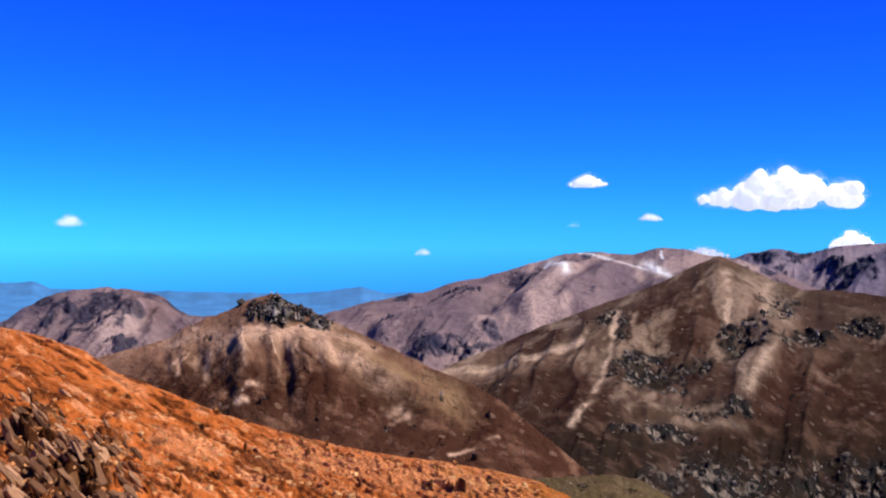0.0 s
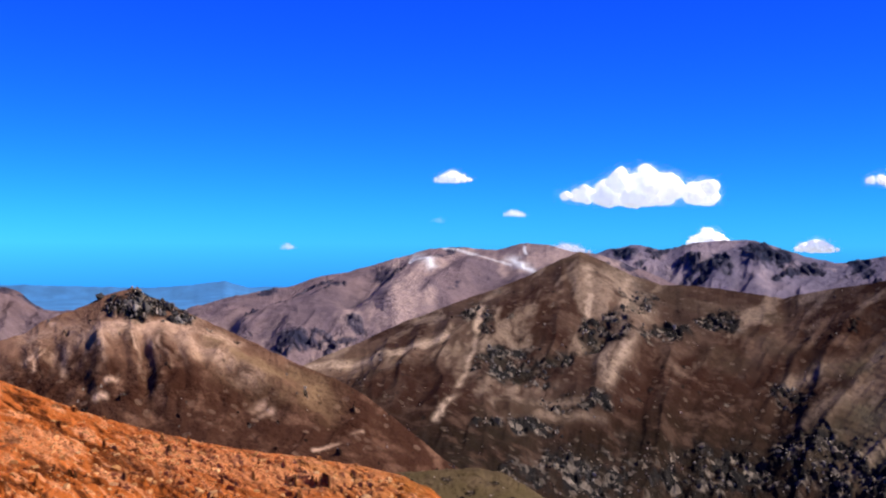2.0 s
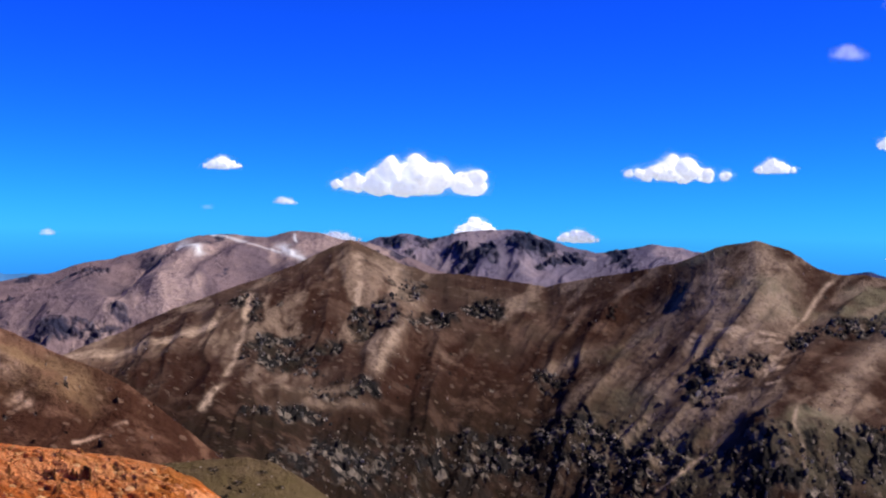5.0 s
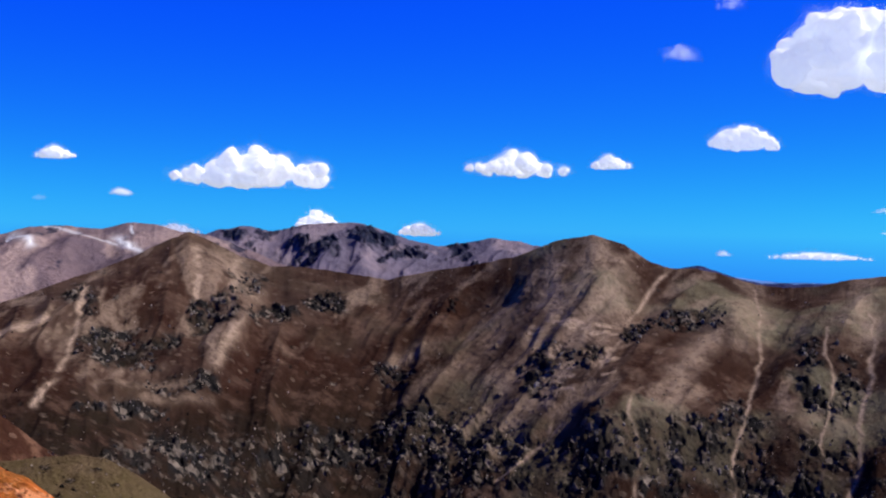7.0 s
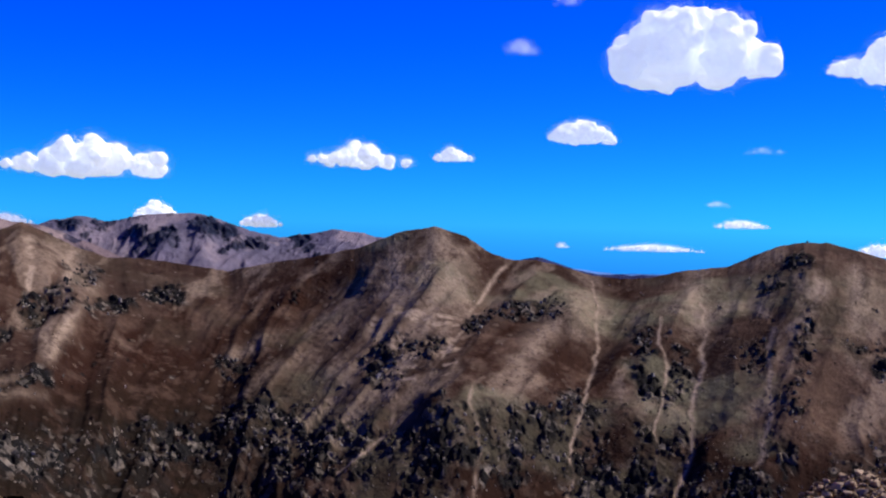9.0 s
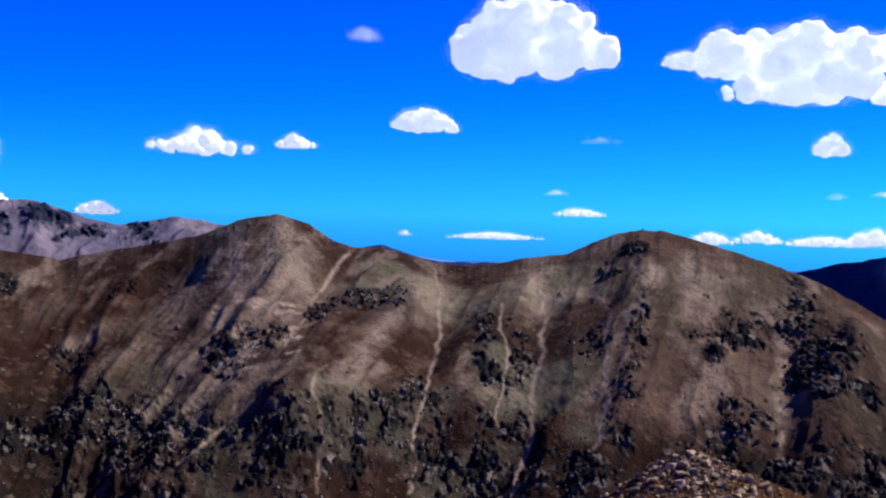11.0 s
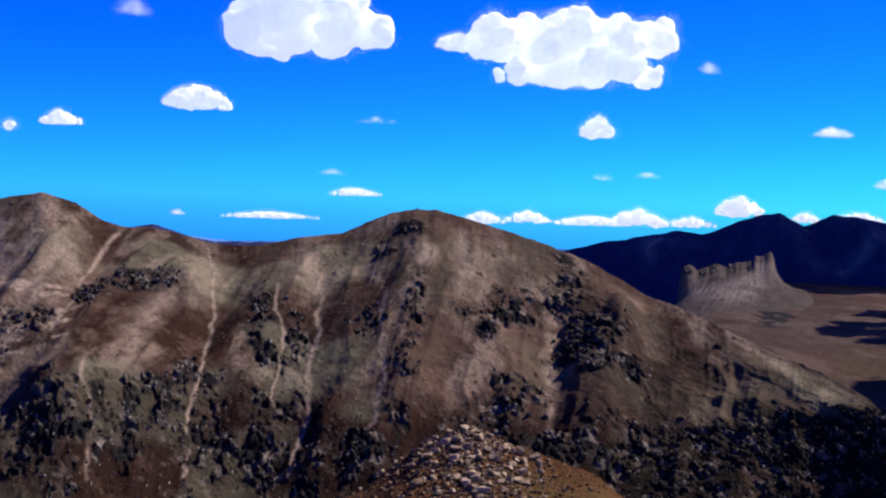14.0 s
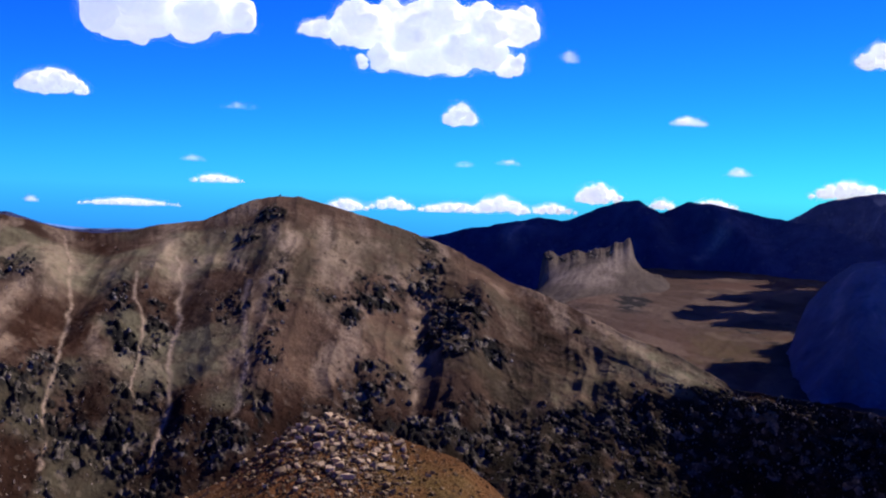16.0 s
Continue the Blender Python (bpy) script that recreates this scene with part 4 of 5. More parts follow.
knoll.lift(8, 0.75, (-4.60, -3.97), (-0.60, -6.96))
knoll.lift(-4, 0.50, (-10.75, -4.40), (-9.53, -6.37))
knoll.lift(-4, 0.45, (-7.08, -4.69), (-6.83, -7.40))
knoll.rust_and_shade(1, 0.55, (-11.23, -5.12), (-10.75, -6.11), (-9.05, -7.36))
knoll.rust_and_shade(1, 0.30, (-6.09, -4.20), (-5.60, -5.94), (-5.35, -7.42))
knoll.rust_and_shade(1, 0.40, (-7.82, -3.94), (-7.08, -5.43))
knoll.scree(0.9, 0.15, (-8.92, -3.81), (-8.75, -4.55), (-8.85, -5.41))
knoll.scree(0.8, 0.17, (-11.83, -4.14), (-11.66, -5.12))
knoll.scree(0.9, 0.23, (-10.75, -3.54), (-8.80, -3.68), (-6.59, -3.65), (-5.60, -3.59), (-4.85, -3.96))
knoll.layers["rock"] = np.maximum(knoll.layers["rock"], 0.8 * smooth(fbm(knoll.x / 9, knoll.y / 10, 93, 3, 0.6), 0.58, 0.68))
knoll.scree(0.75, 0.45, (-12, -4.3), (-9, -3.9), (-5, -3.9), (-3.4, -4.6))
knoll.rust_and_shade(1.0, 1.5, (-13, -6.2), (-6, -6.5), (0, -7.4), (3, -8.4))
knoll.layers["rust_and_shade"] = np.maximum(knoll.layers["rust_and_shade"], smooth(knoll.el + 0.5 * fbm(knoll.x / 30, knoll.y / 40, 80, 4), -4.9, -5.9) * 0.9)
knoll.rust_and_shade(1.0, 0.5, (-11.5, -4.9), (-10.3, -5.3), (-9.6, -4.9))
knoll.rust_and_shade(1.0, 0.4, (-6.2, -4.7), (-5.4, -5.6))
knoll.rust_and_shade(0.7, 0.9, (-12, -5.4), (-9, -5.2))
flow = knoll.x + 0.1 * knoll.y + 8 * fbm(knoll.x / 50, knoll.y / 50, 98, 2)
knoll.layers["scree"] = np.maximum(knoll.layers["scree"], 0.5 * smooth(knoll.el, -6.3, -5.0) * smooth(fbm(flow / 22, knoll.y / 60, 99, 4, 0.6), 0.05, 0.4) * smooth(fbm(knoll.x / 45, knoll.y / 35, 189, 3), -0.1, 0.25))
# cliff bands below the pale ledge, with chutes between them
rnd = random.Random(9)
for k in range(16):
    a, lean, broad = rnd.uniform(-12.5, -3.8), rnd.uniform(0.0, 0.9), rnd.uniform(0.12, 0.34)
    top = -4.6 - rnd.uniform(0, 1.2) - 0.1 * (a + 8)
    end = top - rnd.uniform(0.7, 2.2)
    knoll.rust_and_shade(rnd.uniform(0.25, 0.6), broad, (a, top), (a + 0.3 * lean, (top + end) / 2), (a + lean, end))
    knoll.lift(-1, broad, (a, top), (a + lean, end))
    b = rnd.uniform(-12.2, -4.2)
    knoll.cover("scree", rnd.uniform(0.4, 0.85), rnd.uniform(0.08, 0.2), ((b, -4.0), (b + 0.1, -4.5), (b + 0.4 * lean, -4.7 - rnd.random())))
    knoll.lift(1.5, 0.3, (b, -4.4), (b + lean, -6.5))
for a, e, w in ((-2.4, -7.2, 0.2), (-2.0, -7.45, 0.16), (0.3, -9.0, 0.1), (0.9, -8.85, 0.09), (1.8, -8.4, 0.1), (-8.9, -6.9, 0.14), (-8.5, -6.2, 0.12)):
    knoll.cover("scree", 1.0, w, ((a, e), (a + 0.5, e + 0.12)))
knoll.grass(0.9, 0.8, (-4.2, -4.6), (-2.5, -5.6), (0.2, -6.4))
knoll.relief(80, 8, 30, 3.2, 9, 1.1)
knoll.broken(7, 6)
tagged(knoll.build("crag_topped_knoll", KNOLL), "reddish brown knoll topped by a dark crag", "mountain")

# near ground: the hump, the bouldery knob and the orange slope
hump = Massif([(-2, -10.8, 230), (2.65, -10.1, 230), (4, -10.05, 230), (5.6, -9.92, 230), (7.5, -9.82, 230), (8.5, -9.98, 230), (9.7, -10.55, 228), (10.5, -11.1, 226), (11.4, -11.7, 225), (14, -13.5, 220)], [(-2, -15, 185), (14, -16, 185)], 0.06, 120, 1.4, 60, 51)
hump.grass(0.7, 2.0, (4, -11), (10, -12))
for k, (a, e) in enumerate([(4.6, -10.6), (6.2, -10.35), (7.2, -10.9), (8.3, -10.5), (9.1, -11.2), (5.4, -11.2), (6.6, -11.5)]):
    hump.crag(a, e, 0.5, 0.16, 0.9)
hump.relief(18, 0.7, 6, 0.3, 2, 0.15)
hump.broken(1.2, 0.7)
tagged(hump.build("grassy_hump", HUMP), "rounded olive-brown grassy hump with dark stones", "hill")

knob = Massif([(40.5, -15, 118), (42.1, -13.5, 118), (43.8, -12.72, 119), (45.0, -11.75, 120), (46.2, -10.85, 120), (47.9, -10.05, 120), (49.0, -10.05, 120), (50.7, -10.75, 120), (52.8, -11.3, 120), (54.3, -11.85, 120),
               (55.6, -12.85, 118), (56.3, -13.4, 118), (58, -15, 117)], [(40.5, -18, 88), (58, -18, 88)], 0.04, 150, 1.3, 30, 61)
knob.rust_and_shade(0.7, 0.8, (46, -13), (49, -13.3))
knob.grass(0.5, 1.0, (51, -12.5), (54, -13.2))
knob.relief(10, 0.5, 4, 0.3, 1.2, 0.16)
tagged(knob.build("bouldery_knob", KNOB), "brown grassy knob strewn with pale boulders", "hill")

slope = Massif([(-40, -2.0, 270), (-30, -2.2, 255), (-18.93, -3.29, 230), (-17.57, -3.6, 220), (-15.5, -4.31, 200), (-14.33, -5.25, 190), (-11.95, -6.2, 172), (-9.53, -7.23, 155), (-7.08, -8.01, 138), (-4.6, -8.65, 122),
                (-2.1, -9.11, 110), (0.4, -9.41, 102), (2.9, -9.84, 96), (4.15, -10.16, 93), (5.5, -10.8, 90), (8, -12.6, 86), (12, -16, 80)], [(-40, -17, 24), (-19, -18.5, 24), (12, -22, 24)], 0.065, 230, 1.0, 40, 71)
slope.crag(-17.6, -8.0, 2.6, 2.6, 0.9)
slope.crag(-16.5, -10.2, 5.0, 2.4, 0.9)
slope.crag(-14.6, -8.6, 2.0, 2.0, 0.7)
slope.scree(0.8, 0.25, (-14.6, -5.6), (-13.2, -6.3))
slope.scree(0.7, 0.5, (-12.5, -8.2), (-10.5, -9.2))
slope.rust_and_shade(0.9, 0.3, (-16, -6.4), (-13.5, -7.2))
slope.rust_and_shade(0.8, 0.4, (-9, -9.6), (-6, -10.6))
slope.grass(0.6, 0.8, (0, -10), (5, -11))
along, across = 0.89 * slope.az - 0.46 * slope.el, 0.46 * slope.az + 0.89 * slope.el
bands = fbm(along / 1.5, across / 0.2, 96, 5, 0.65)
slope.layers["rust_and_shade"] = np.maximum(slope.layers["rust_and_shade"], (1 - 0.5 * smooth(slope.az, -7, 0)) * smooth(bands, 0.03, 0.26))
slope.scree(0.8, 0.9, (-7, -9.2), (-2, -10.0), (3, -10.6))
slope.layers["scree"] = np.maximum(slope.layers["scree"], 0.95 * smooth(-bands + 0.3 * fbm(along / 0.5, across / 0.25, 97, 3), 0.16, 0.42))
slope.layers["rock"] = np.maximum(slope.layers["rock"], 0.8 * smooth(fbm(along / 0.7, across / 0.16, 82, 4, 0.6), 0.46, 0.56))
slope.h += (slope.r / 110) * (0.5 * -bands + 0.3 * fbm(along / 0.5, across / 0.12, 81, 3)) * smooth(slope.s, 0.0, 0.12)
slope.relief(26, 0.9, 7, 0.5, 1.6, 0.4)
slope.broken(2.2, 1.1)
tagged(slope.build("orange_hillside", TUNDRA), "orange-brown tundra hillside with stones, falling away", "hill")


# ---- loose rock ----
def rock_mesh(name, seed, mat, shape=(1, 1, 0.7), corners=15):
    rnd = random.Random(seed)
    bm = bmesh.new()
    for _ in range(corners):
        v = Vector((rnd.uniform(-1, 1), rnd.uniform(-1, 1), rnd.uniform(-1, 1)))
        v = v.normalized() * rnd.uniform(0.75, 1.05) if rnd.random() < 0.75 else v * 0.8
        bm.verts.new((v.x * shape[0] / 2, v.y * shape[1] / 2, v.z * shape[2] / 2))
    bmesh.ops.convex_hull(bm, input=bm.verts)
    for v in [v for v in bm.verts if not v.link_faces]:
        bm.verts.remove(v)
    me = bpy.data.meshes.new(name)
    bm.to_mesh(me)
    bm.free()
    me.materials.append(mat)
    return me


CRAGS = [rock_mesh("crag_rock", 100 + k, CRAG, (0.85, 0.75, 1.15)) for k in range(10)]
BOULDERS = [rock_mesh("boulder", 200 + k, PALE, (1, 0.8, 0.7)) for k in range(10)]
SLABS = [rock_mesh("slab", 300 + k, SLAB, (0.45, 0.8, 1.8)) for k in range(8)]
STONES = [rock_mesh("stone", 400 + k, STONE, (1, 0.8, 0.55)) for k in range(8)]


def outcrops(massif, lo, hi, per, label):
    """On each crag of a mountain a broken outcrop: a jumble of small blocks, and the larger rocks that can be told apart."""
    rnd = random.Random(massif.seed)
    for az, el, wide, high in massif.crags:
        bm = bmesh.new()
        large = []
        for k in range(int(per * min(2.2, max(0.5, wide * high / 3)))):
            a, e = az + max(-0.48, min(0.48, rnd.gauss(0, 0.27))) * wide, el + rnd.gauss(0, high * 0.25)
            size = rnd.uniform(lo, hi) * rnd.choice((0.6, 0.8, 1, 1.3))
            m = Matrix.LocRotScale(massif.spot(a, e) + Vector((0, 0, size * 0.05)), Euler((rnd.uniform(-0.7, 0.7), rnd.uniform(-0.7, 0.7), rnd.uniform(0, 6.3))),
                                   (size * rnd.uniform(0.7, 1.3), size, size * rnd.uniform(0.7, 1.3)))
            me = rnd.choice(CRAGS)
            if size > 0.62 * (lo + hi) and len(large) < 6 and k > 2:
                large.append((me, m))
            else:
                mark = len(bm.verts)
                bm.from_mesh(me)
                bm.verts.ensure_lookup_table()
                bmesh.ops.transform(bm, matrix=m, verts=bm.verts[mark:])
        me = bpy.data.meshes.new("rock_outcrop")
        bm.to_mesh(me)
        bm.free()
        me.materials.append(CRAG)
        top = new("rock_outcrop", me)
        top.parent, top["label"], top["kind"] = massif.ob, label, "stuff"
        for me, m in large:
            ob = new("rock", me)
            ob.parent, ob.matrix_basis = top, m


outcrops(main, 2.6, 7, 15, "dark broken rock outcrop on the brown mountainside")
outcrops(knoll, 3.2, 8, 26, "dark craggy rock outcrop on the reddish knoll")
outcrops(spur, 5, 10, 9, "grey rock teeth along the spur's crest")


def scatter(massif, count, kinds, lo, hi, where, name, label, category, group, sink=0.18, lean=None):
    rnd = random.Random(massif.seed + count)
    done = 0
    while done < count:
        a, e, ok = where(rnd)
        if not ok:
            continue
        size = lo * (hi / lo) ** (rnd.random() ** 1.6)
        ob = tagged(new(name, rnd.choice(kinds)), label, category, group)
        ob.location = massif.spot(a, e) + Vector((0, 0, size * sink))
        tip = (rnd.uniform(-0.35, 0.35), rnd.uniform(0, 6.3)) if lean is None else (lean + rnd.gauss(0, 0.12), 0.3 + rnd.gauss(0, 0.3))
        ob.rotation_euler = [rnd.uniform(-0.35, 0.35), *tip]
        ob.scale = (size * rnd.uniform(0.8, 1.25), size * rnd.uniform(0.8, 1.2), size * rnd.uniform(0.7, 1.2))
        done += 1


def knob_spot(rnd):
    a, e = rnd.gauss(48.6, 2.4), -9.9 - abs(rnd.gauss(0, 1.4))
    return a, e, 42.5 < a < 56 and e > -14.5 and e < np.interp(a, [42, 46, 48.5, 52, 56], [-13.2, -10.7, -9.9, -11.2, -13.2]) - 0.02


scatter(knob, 300, BOULDERS, 0.35, 1.45, knob_spot, "boulder", "pale angular boulder lying on the brown knob", "boulder", "boulders on the knob")


def slab_spot(rnd):
    a, e = rnd.uniform(-20, -13), rnd.uniform(-11.6, -6.2)
    return a, e, e < -6.0 - 0.5 * (a + 19.5) + rnd.gauss(0, 0.6)


scatter(slope, 290, SLABS, 0.35, 1.05, slab_spot, "rock_slab", "brown tilted rock slab bedded in the orange slope", "rock", "slabs on the orange slope", 0.2, lean=-0.72)


def stone_spot(rnd):
    a = rnd.uniform(-20, 4)
    top = np.interp(a, [-20, -15.5, -9.5, -4.6, 4], [-3.3, -4.4, -7.3, -8.75, -10.3])
    e = top - 0.1 - abs(rnd.gauss(0, 2.0))
    return a, e, e > -11.6


scatter(slope, 290, STONES, 0.2, 0.9, stone_spot, "stone", "pale stone lying on the orange hillside", "stone", "stones on the orange slope", 0.1)


def gravel(massif, count, lo, hi, weight, mat, name, label, shape=(1.1, 0.9, 0.8)):
    """Countless small stones on a slope, one mesh; weight: where they lie."""
    rng = np.random.default_rng(massif.seed + count)
    p = (weight * np.cos(np.radians(np.clip(massif.el * 2, -80, 80)))).reshape(-1)
    pick = rng.choice(p.size, count, p=p / p.sum())
    shapes = []
    for k in range(6):
        me = rock_mesh("gravel_shape", 500 + k, mat, shape, 9)
        me.calc_loop_triangles()
        shapes.append((np.array([v.co[:] for v in me.vertices]), np.array([t.vertices[:] for t in me.loop_triangles])))
        bpy.data.meshes.remove(me)
    verts, faces, start = [], [], 0
    where = massif.pts.reshape(-1, 3)[pick]
    for n in range(count):
        v, f = shapes[n % 6]
        size = lo * (hi / lo) ** (rng.random() ** 2)
        a = rng.random() * 6.28
        c, s = math.cos(a), math.sin(a)
        v = v * size * (0.7 + 0.6 * rng.random(3))
        verts.append(np.stack([v[:, 0] * c - v[:, 1] * s, v[:, 0] * s + v[:, 1] * c, v[:, 2]], 1) + where[n] + [0, 0, size * 0.1])
        faces.append(f + start)
        start += len(v)
    me = bpy.data.meshes.new(name)
    me.from_pydata(np.concatenate(verts).tolist(), [], np.concatenate(faces).tolist())
    me.materials.append(mat)
    ob = new(name, me)
    ob.parent = massif.ob
    ob["label"], ob["kind"] = label, "stuff"


def fleck_mat(name, dark, light, share):
    """Small stones, dark for the most part, with a share of light ones."""
    mat, nt, bsdf = shader(name)
    bsdf.inputs["Roughness"].default_value = 0.9
    bsdf.inputs["Specular IOR Level"].default_value = 0.03
    geo = nt.nodes.new("ShaderNodeNewGeometry")
    r = nt.nodes.new("ShaderNodeMapRange")
    r.inputs[1].default_value, r.inputs[2].default_value = 1 - share * 1.6, 1.0
    nt.links.new(geo.outputs["Random Per Island"], r.inputs[0])
    col = mix(nt, r.outputs[0], dark, light)
    col = mix(nt, calc(nt, "MULTIPLY", grain(nt, 0.9, 3), 0.5), col, tuple(c * 0.6 for c in dark))
    nt.links.new(col, bsdf.inputs["Base Color"])
    return mat


TALUS = fleck_mat("talus_stone", (0.014, 0.012, 0.011), (0.5, 0.41, 0.34), 0.45)
ORANGE_GRAVEL = fleck_mat("orange_gravel", (0.3, 0.1, 0.028), (0.78, 0.4, 0.17), 0.7)
KNOB_GRAVEL = fleck_mat("knob_gravel", (0.06, 0.036, 0.02), (0.4, 0.28, 0.17), 0.5)
gravel(main, 13000, 0.8, 3.4, 0.02 + 0.2 * low + 0.3 * main.layers["rock"] ** 2 + 0.35 * main.layers["scree"] * smooth(main.el, -5, -9), TALUS, "talus", "scattered dark and pale talus blocks", (0.8, 0.8, 1.5))
gravel(knoll, 1100, 0.8, 3.2, 0.004 + knoll.layers["rock"] ** 2, TALUS, "talus", "scattered dark and pale talus blocks", (0.8, 0.8, 1.5))
gravel(slope, 6000, 0.08, 0.42, (0.15 + slope.layers["rock"] + 0.8 * slope.layers["scree"]) * (1 - 0.7 * smooth(slope.az, -7, 0)) * smooth(slope.el, -14, -12) * smooth(slope.az, -24, -21), ORANGE_GRAVEL, "gravel", "loose orange-brown gravel and stones")
gravel(knob, 5500, 0.14, 0.62, (0.1 + np.exp(-((knob.az - 48.5) / 2.6) ** 2)) * smooth(knob.el, -15.5, -14), KNOB_GRAVEL, "gravel", "loose brown and pale gravel")
gravel(hump, 900, 0.15, 0.6, 0.1 + hump.layers["rock"], TALUS, "gravel", "small dark stones in the grass")
gravel(hump, 110, 0.6, 1.7, 0.1 + smooth(fbm(hump.x / 9, hump.y / 9, 78, 2), 0.1, 0.4) * smooth(hump.el, -12.6, -12), fleck_mat("hump_stone", (0.014, 0.012, 0.01), (0.12, 0.09, 0.06), 0.2), "dark_stones", "dark stones standing in the grass")

# ---- clouds ----
def cloud_mat(name, through_share, inner):
    """White cloud: lit by sun and sky on the face and through it; an added emission stands in for light scattered about
    inside it.
    """
    mat, nt, bsdf = shader(name)
    nt.nodes.remove(bsdf)
    face = node(nt, "ShaderNodeBsdfDiffuse", Color=(0.92, 0.93, 0.95, 1))
    back = node(nt, "ShaderNodeBsdfTranslucent", Color=(0.92, 0.93, 0.95, 1))
    both = node(nt, "ShaderNodeMixShader", Fac=through_share)
    nt.links.new(face.outputs[0], both.inputs[1])
    nt.links.new(back.outputs[0], both.inputs[2])
    glow = node(nt, "ShaderNodeEmission", Color=(0.88, 0.91, 1.0, 1), Strength=inner)
    lit = nt.nodes.new("ShaderNodeAddShader")
    nt.links.new(both.outputs[0], lit.inputs[0])
    nt.links.new(glow.outputs[0], lit.inputs[1])
    nt.links.new(lit.outputs[0], nt.nodes["Material Output"].inputs["Surface"])
    return mat


CLOUD = cloud_mat("cloud_white", 0.35, 0.23)
VAPOUR = cloud_mat("cloud_vapour", 0.5, 0.19)


def unit_ball(n):
    bm = bmesh.new()
    bmesh.ops.create_icosphere(bm, subdivisions=n, radius=1)
    v, f = np.array([v.co[:] for v in bm.verts]), np.array([[v.index for v in f.verts] for f in bm.faces])
    bm.free()
    return v, f


BALLS = [unit_ball(2), unit_ball(2), unit_ball(1)]
HEAP = ((-1, 0.25), (-0.6, 0.7), (-0.1, 1.0), (0.3, 0.85), (0.7, 0.55), (1, 0.2))


def cloud(az, el, wide, high, seed, thin=0.0, label="small white fair-weather cloud", r=4700, top=HEAP, deep=0.5, soft=1.0):
    """A cumulus: billows on billows fused into one body over an uneven base, with a loose edge of vapour. thin: how far it has thinned out to vapour alone."""
    rnd, rng = random.Random(seed), np.random.default_rng(seed)
    deg = r * math.pi / 180
    w, h = wide * deg * 1.06, high * deg * 1.05
    n = int(min(46, max(10 if h > 60 else 6, 3.2 * w / h)))
    if deep > 1:
        n = min(160, int(n * (2 + 2 * deep)))
    balls = []  # centre, radius, order
    for k in range(n):
        u = max(-0.86, min(0.86, -1 + 2 * (k + 0.5 + rnd.uniform(-0.5, 0.5)) / n))
        dome = float(np.interp(u, [p[0] for p in top], [p[1] for p in top]))
        foot = -h / 2 + h * ((0.03 if high > 3 else 0.1) * abs(u) ** 3 + rnd.uniform(0, 0.06))
        tall = max(0.24 * h, -h / 2 + h * dome * 0.88 - foot)
        size = min(tall * rnd.uniform(0.36, 0.5), 0.13 * w)
        z = foot + tall - size
        while True:
            balls.append((np.array([u * (w / 2 - size), rnd.uniform(-deep, deep) * h, z]), size, 0))
            if z - size < foot + 0.3 * size:
                break
            z = max(foot + size * 0.7, z - size * 1.1)
    for order, count in ((1, 6), (2, 4)) if h > 60 else ((1, 5),):
        for c, size, was in [b for b in balls if b[2] == order - 1]:
            for q in range(count):
                a, up = rnd.uniform(0, 6.28), rnd.uniform(-0.35, 1.0)
                flat = math.sqrt(1 - up * up)
                p = c + np.array([math.cos(a) * flat, math.sin(a) * flat, up]) * size * 0.85
                balls.append((p, size * rnd.uniform(0.3, 0.55), order))
    floor_z = -h / 2
    body = None
    if thin < 0.25:
        shrink = 0.93 - 0.5 * thin
        verts, faces, start = [], [], 0
        for k, (c, size, order) in enumerate(b for b in balls if b[2] < 2):
            uv, uf = BALLS[min(2, order + (h < 60))]
            v = uv * np.array([1.15, 1.1, 0.95]) * (size * shrink * (1 + 0.2 * fbm(uv[:, 0] * 1.7 + k * 3.1, uv[:, 2] * 1.7 + uv[:, 1] * 1.3 + k, seed, 3)))[:, None] + c
            base = floor_z + 0.05 * h + 0.09 * h * fbm(v[:, 0] / (h * 0.7), v[:, 1] / (h * 0.7), seed + 3, 3)
            v[:, 2] = np.where(v[:, 2] < base, base + (v[:, 2] - base) * 0.2, v[:, 2])
            verts.append(v)
            faces.append(uf + start)
            start += len(uv)
        me = bpy.data.meshes.new("cloud")
        me.from_pydata(np.concatenate(verts).tolist(), [], np.concatenate(faces).tolist())
        me.materials.append(CLOUD)
        body = new("cloud", me)
        fuse = body.modifiers.new("fuse", "REMESH")
        fuse.mode, fuse.voxel_size, fuse.use_smooth_shade = "VOXEL", max(h / 55, 2.0), True
        ease = body.modifiers.new("ease", "SMOOTH")
        ease.factor, ease.iterations = 0.5, 22
        for share, rise in ((0.4, 0.16), (0.13, 0.06)) if h > 60 else ((0.4, 0.14),):
            curl = bpy.data.textures.new("billow", "CLOUDS")
            curl.noise_scale, curl.noise_depth = share * h, 2
            swell = body.modifiers.new("billow", "DISPLACE")
            swell.texture, swell.strength, swell.mid_level = curl, rise * h, 0.45
    # vapour: motes of about a metre that thin out round the body
    fleck = 1.35 * r / 4700
    fringe = 0.12 * deg * min(1.4, 0.4 + 0.6 * high)
    solid = thin < 0.25
    many = int(soft * ((2.0 * w * h + 7 * (w + h) * fringe) if solid else (7.0 if thin < 0.45 else 3.2) * w * h * (1.1 - thin)) / fleck ** 2)
    if many:
        size, heart = np.array([b[1] for b in balls]), np.array([b[0] for b in balls])
        pick = rng.choice(len(balls), many, p=size ** 2 / (size ** 2).sum())
        way = rng.normal(size=(many, 3))
        way /= np.linalg.norm(way, axis=1)[:, None]
        reach = size[pick] * (1.0 if solid else 0.8 * rng.random(many) ** 0.5) + np.abs(rng.normal(size=many)) * fringe
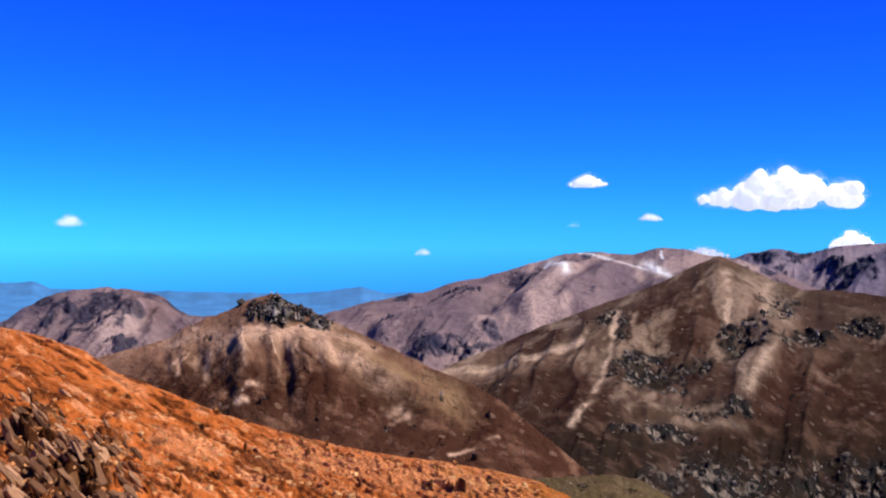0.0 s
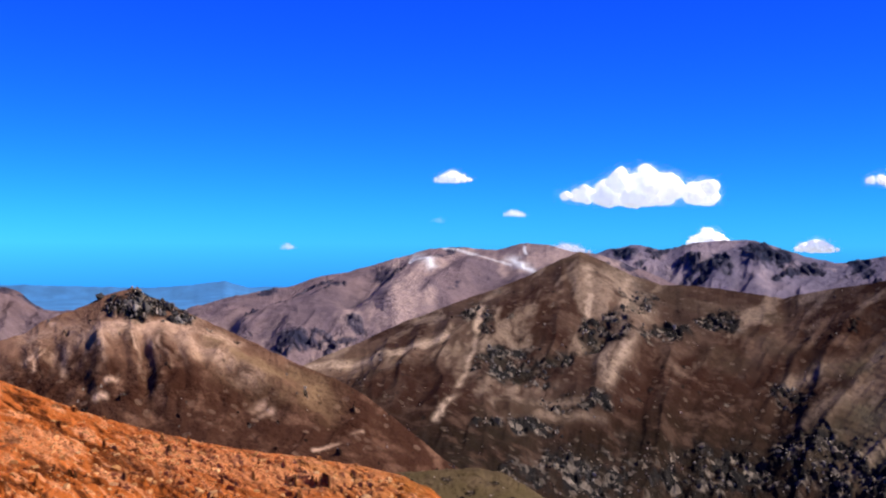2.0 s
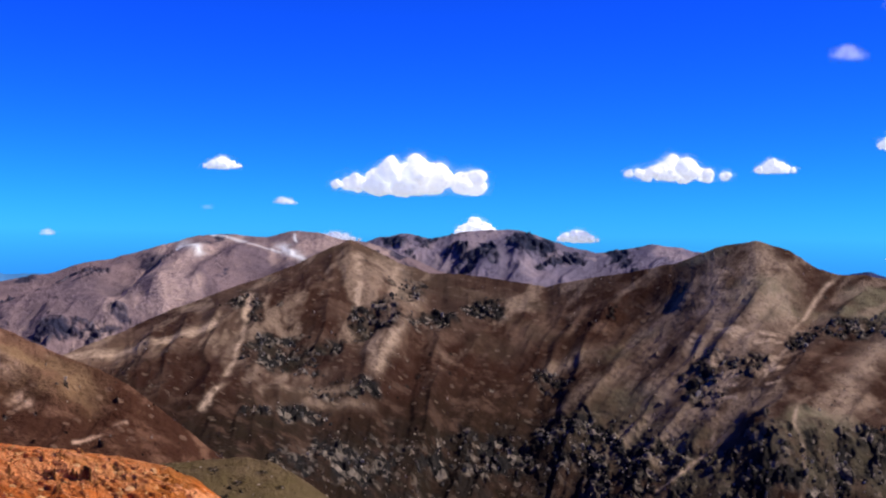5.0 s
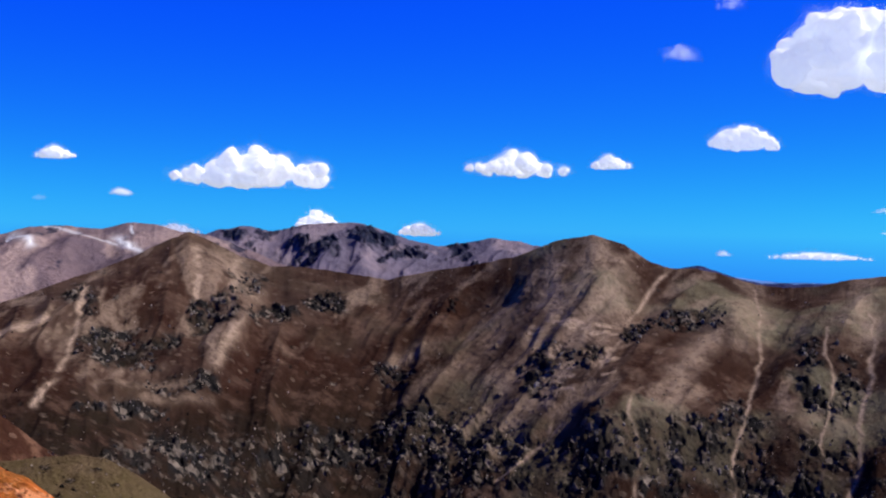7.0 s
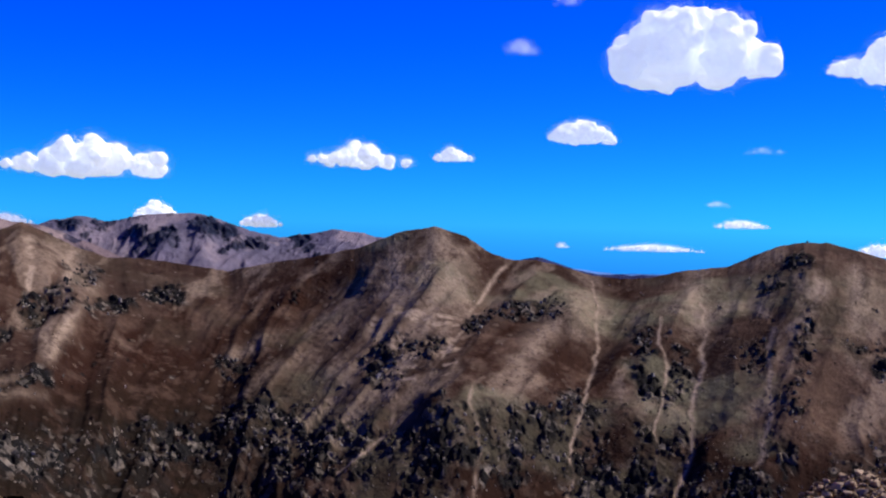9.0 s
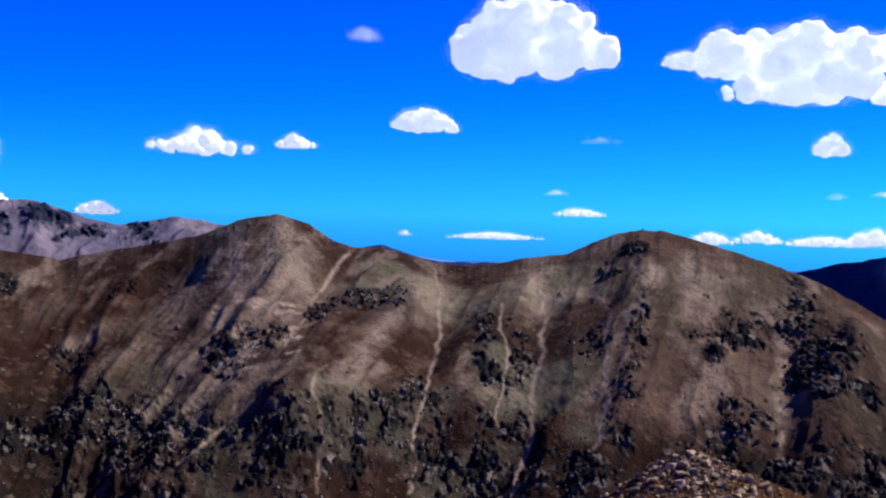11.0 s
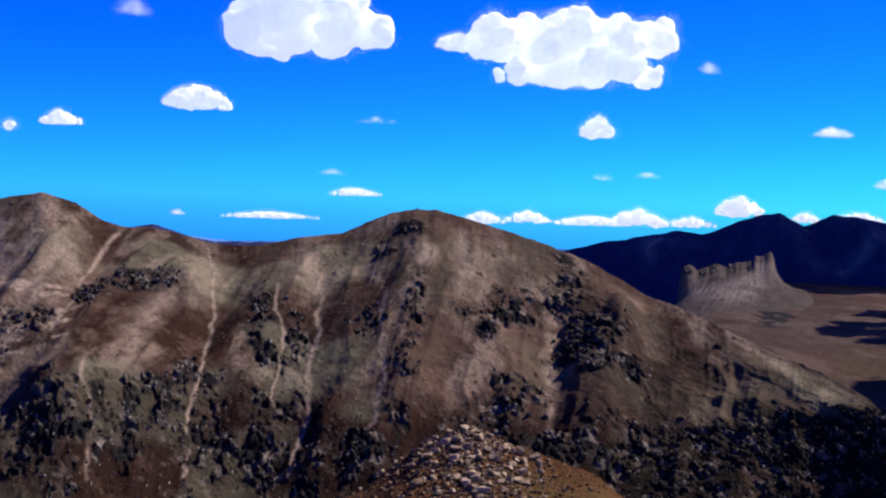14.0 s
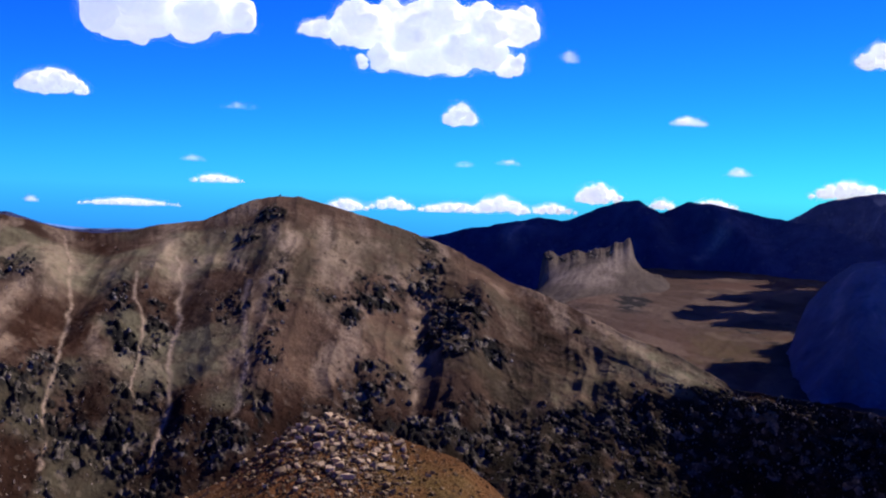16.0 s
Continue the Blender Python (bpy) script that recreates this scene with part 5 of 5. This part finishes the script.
        p = heart[pick] + way * reach[:, None] * (np.array([1.1, 1.1, 0.95]) if solid else np.array([1.5, 1.2, 0.8]))
        ragged = fbm(p[:, 0] / (0.35 * h + 20), p[:, 2] / (0.2 * h + 12), seed + 8, 3)
        keep = p[:, 2] > floor_z + 0.02 * h + 0.1 * h * ragged
        keep &= (rng.random(many) < 0.75 + 0.8 * ragged) if solid else (rng.random(many) < (0.9 if thin < 0.45 else 0.55) + 0.9 * ragged)
        p = p[keep]
        if solid:  # none inside the body
            free = np.ones(len(p), bool)
            for c, broad, order in balls:
                if order == 0:
                    free &= (((p - c) / np.array([1.15, 1.1, 0.95])) ** 2).sum(1) > (0.86 * broad) ** 2
            p = p[free]
        v = rng.normal(size=(len(p), 3, 3))
        v = v / np.linalg.norm(v, axis=2)[..., None] * fleck * 0.75 * rng.uniform(0.7, 1.2, (len(p), 1, 1)) + p[:, None]
        f = np.arange(len(p) * 3)
        kind = "cloud" if body is None else "cloud_edge"
        me = bpy.data.meshes.new(kind)
        me.vertices.add(v.size // 3)
        me.vertices.foreach_set("co", v.reshape(-1).astype(np.float32))
        me.loops.add(f.size)
        me.loops.foreach_set("vertex_index", f.reshape(-1).astype(np.int32))
        me.polygons.add(f.size // 3)
        me.polygons.foreach_set("loop_start", (np.arange(f.size // 3) * 3).astype(np.int32))
        me.update(calc_edges=True)
        me.materials.append(VAPOUR)
        edge = new(kind, me)
        if body is None:
            body = edge
        else:
            edge.parent, edge["label"], edge["kind"] = body, "loose white vapour round the cloud", "stuff"
    tagged(body, label, "cloud", "clouds in the blue sky")
    a = radians(az)
    body.matrix_world = pose(math.sin(a) * r, math.cos(a) * r, EYE + r * math.tan(radians(el)), 0, 0, -az)
    return body


BIG = "large white flat-based cumulus cloud"
BANK = "low bright cloud bank over the horizon"
WISP = "thin faint wisp of cloud"
cloud(14.6, 2.6, 7.3, 1.8, 1, 0, BIG, top=((-1, 0.2), (-0.7, 0.55), (-0.45, 0.72), (-0.25, 0.95), (-0.08, 0.8), (0.12, 0.98), (0.35, 0.85), (0.6, 0.66), (0.8, 0.62), (0.9, 0.82), (1, 0.35)))
cloud(6.4, 3.0, 1.9, 0.6, 2)
cloud(-16.1, 1.25, 1.0, 0.6, 3, 0.3)
cloud(-0.9, -0.12, 0.6, 0.3, 4, 0.4)
cloud(5.8, 1.07, 0.6, 0.25, 5, 0.8, WISP)
cloud(9.14, 1.39, 1.0, 0.36, 6, 0.3)
cloud(17.6, 0.35, 2.1, 0.9, 7)
cloud(11.4, -0.15, 2.4, 0.5, 8, 0.1, BANK)
cloud(22.1, 0.05, 2.0, 0.7, 9, 0.1)
cloud(26.4, 3.05, 4.9, 1.25, 10, top=((-1, 0.4), (-0.4, 0.6), (-0.1, 1), (0.1, 0.9), (0.4, 0.5), (1, 0.35)))
cloud(30.5, 3.13, 2.0, 0.7, 11, 0.1)
cloud(33.4, 7.95, 1.6, 0.9, 12, 0.5)
cloud(35.4, 10.0, 1.3, 0.7, 13, 0.8, WISP)
cloud(36.2, 4.25, 3.1, 1.15, 14, r=4200, top=((-1, 0.4), (-0.6, 0.9), (-0.3, 1), (0.2, 0.9), (0.6, 0.7), (1, 0.2)))
cloud(40.75, 8.2, 7.7, 4.0, 15, 0, BIG, top=((-1, 0.3), (-0.8, 0.45), (-0.6, 0.75), (-0.42, 1), (-0.25, 0.84), (0, 0.95), (0.2, 1), (0.42, 0.9), (0.6, 0.7), (0.8, 0.48), (1, 0.3)))
cloud(52.5, 7.4, 9.8, 2.6, 16, 0, BIG, top=((-1, 0.3), (-0.85, 0.8), (-0.5, 0.95), (-0.05, 1), (0.35, 0.9), (0.6, 0.6), (0.75, 0.9), (0.92, 0.8), (1, 0.3)))
cloud(52.8, 6.2, 8.0, 2.1, 43, 0, BIG, top=((-1, 0.25), (-0.6, 0.7), (-0.1, 0.9), (0.3, 1), (0.7, 0.7), (1, 0.3)))
cloud(47.4, 7.05, 2.0, 0.9, 17)
cloud(53.75, 3.5, 1.6, 1.1, 18)
cloud(58.5, 6.1, 1.0, 0.65, 19, 0.55)
cloud(42.1, 1.18, 1.1, 0.33, 20, 0.55)
cloud(43.1, 0.32, 2.5, 0.4, 21, 0.15)
cloud(39.4, -0.8, 4.6, 0.34, 22, 0.15, BANK)
cloud(35.4, -0.75, 0.6, 0.3, 23, 0.3)
cloud(44.0, 3.52, 1.9, 0.36, 24, 0.8, WISP)
cloud(54.0, 1.28, 1.0, 0.32, 25, 0.5)
cloud(55.95, 1.4, 1.2, 0.3, 26, 0.5)
cloud(48.8, -0.65, 2.2, 0.6, 27, 0.05, BANK)
cloud(50.8, -0.55, 2.2, 0.6, 28, 0, BANK)
cloud(53.6, -0.65, 3.6, 0.5, 29, 0.1, BANK)
cloud(55.6, -0.45, 2.8, 0.9, 30, 0, BANK)
cloud(57.9, -0.6, 2.4, 0.5, 31, 0.15, BANK)
cloud(59.9, 0.2, 2.2, 1.0, 32, 0.15)
cloud(62.7, -0.25, 1.4, 0.5, 33, 0.2)
cloud(64.9, -0.2, 2.2, 0.5, 34, 0.15, BANK)
cloud(63.7, 3.4, 1.7, 0.5, 35, 0.35)
cloud(65.9, 1.25, 1.0, 0.45, 36, 0.35)
cloud(70.6, 0.55, 3.8, 0.9, 37, 0.15)
cloud(71.5, 6.2, 2.2, 1.2, 38, 0.15)
# unseen clouds, added beyond the picture to shade the dark range and the basin
cloud(72.8, 11.95, 24, 2.6, 41, 0, BIG, 3860, ((-1, 0.8), (0, 1), (1, 0.8)), 1.4, 0)
cloud(83.6, 13.66, 6.6, 2.6, 44, 0, BIG, 2604, ((-1, 0.6), (0, 1), (1, 0.6)), 3.0, 0)
cloud(79.4, 11.1, 6.4, 2.2, 45, 0, BIG, 3221, ((-1, 0.6), (0, 1), (1, 0.6)), 3.6, 0)
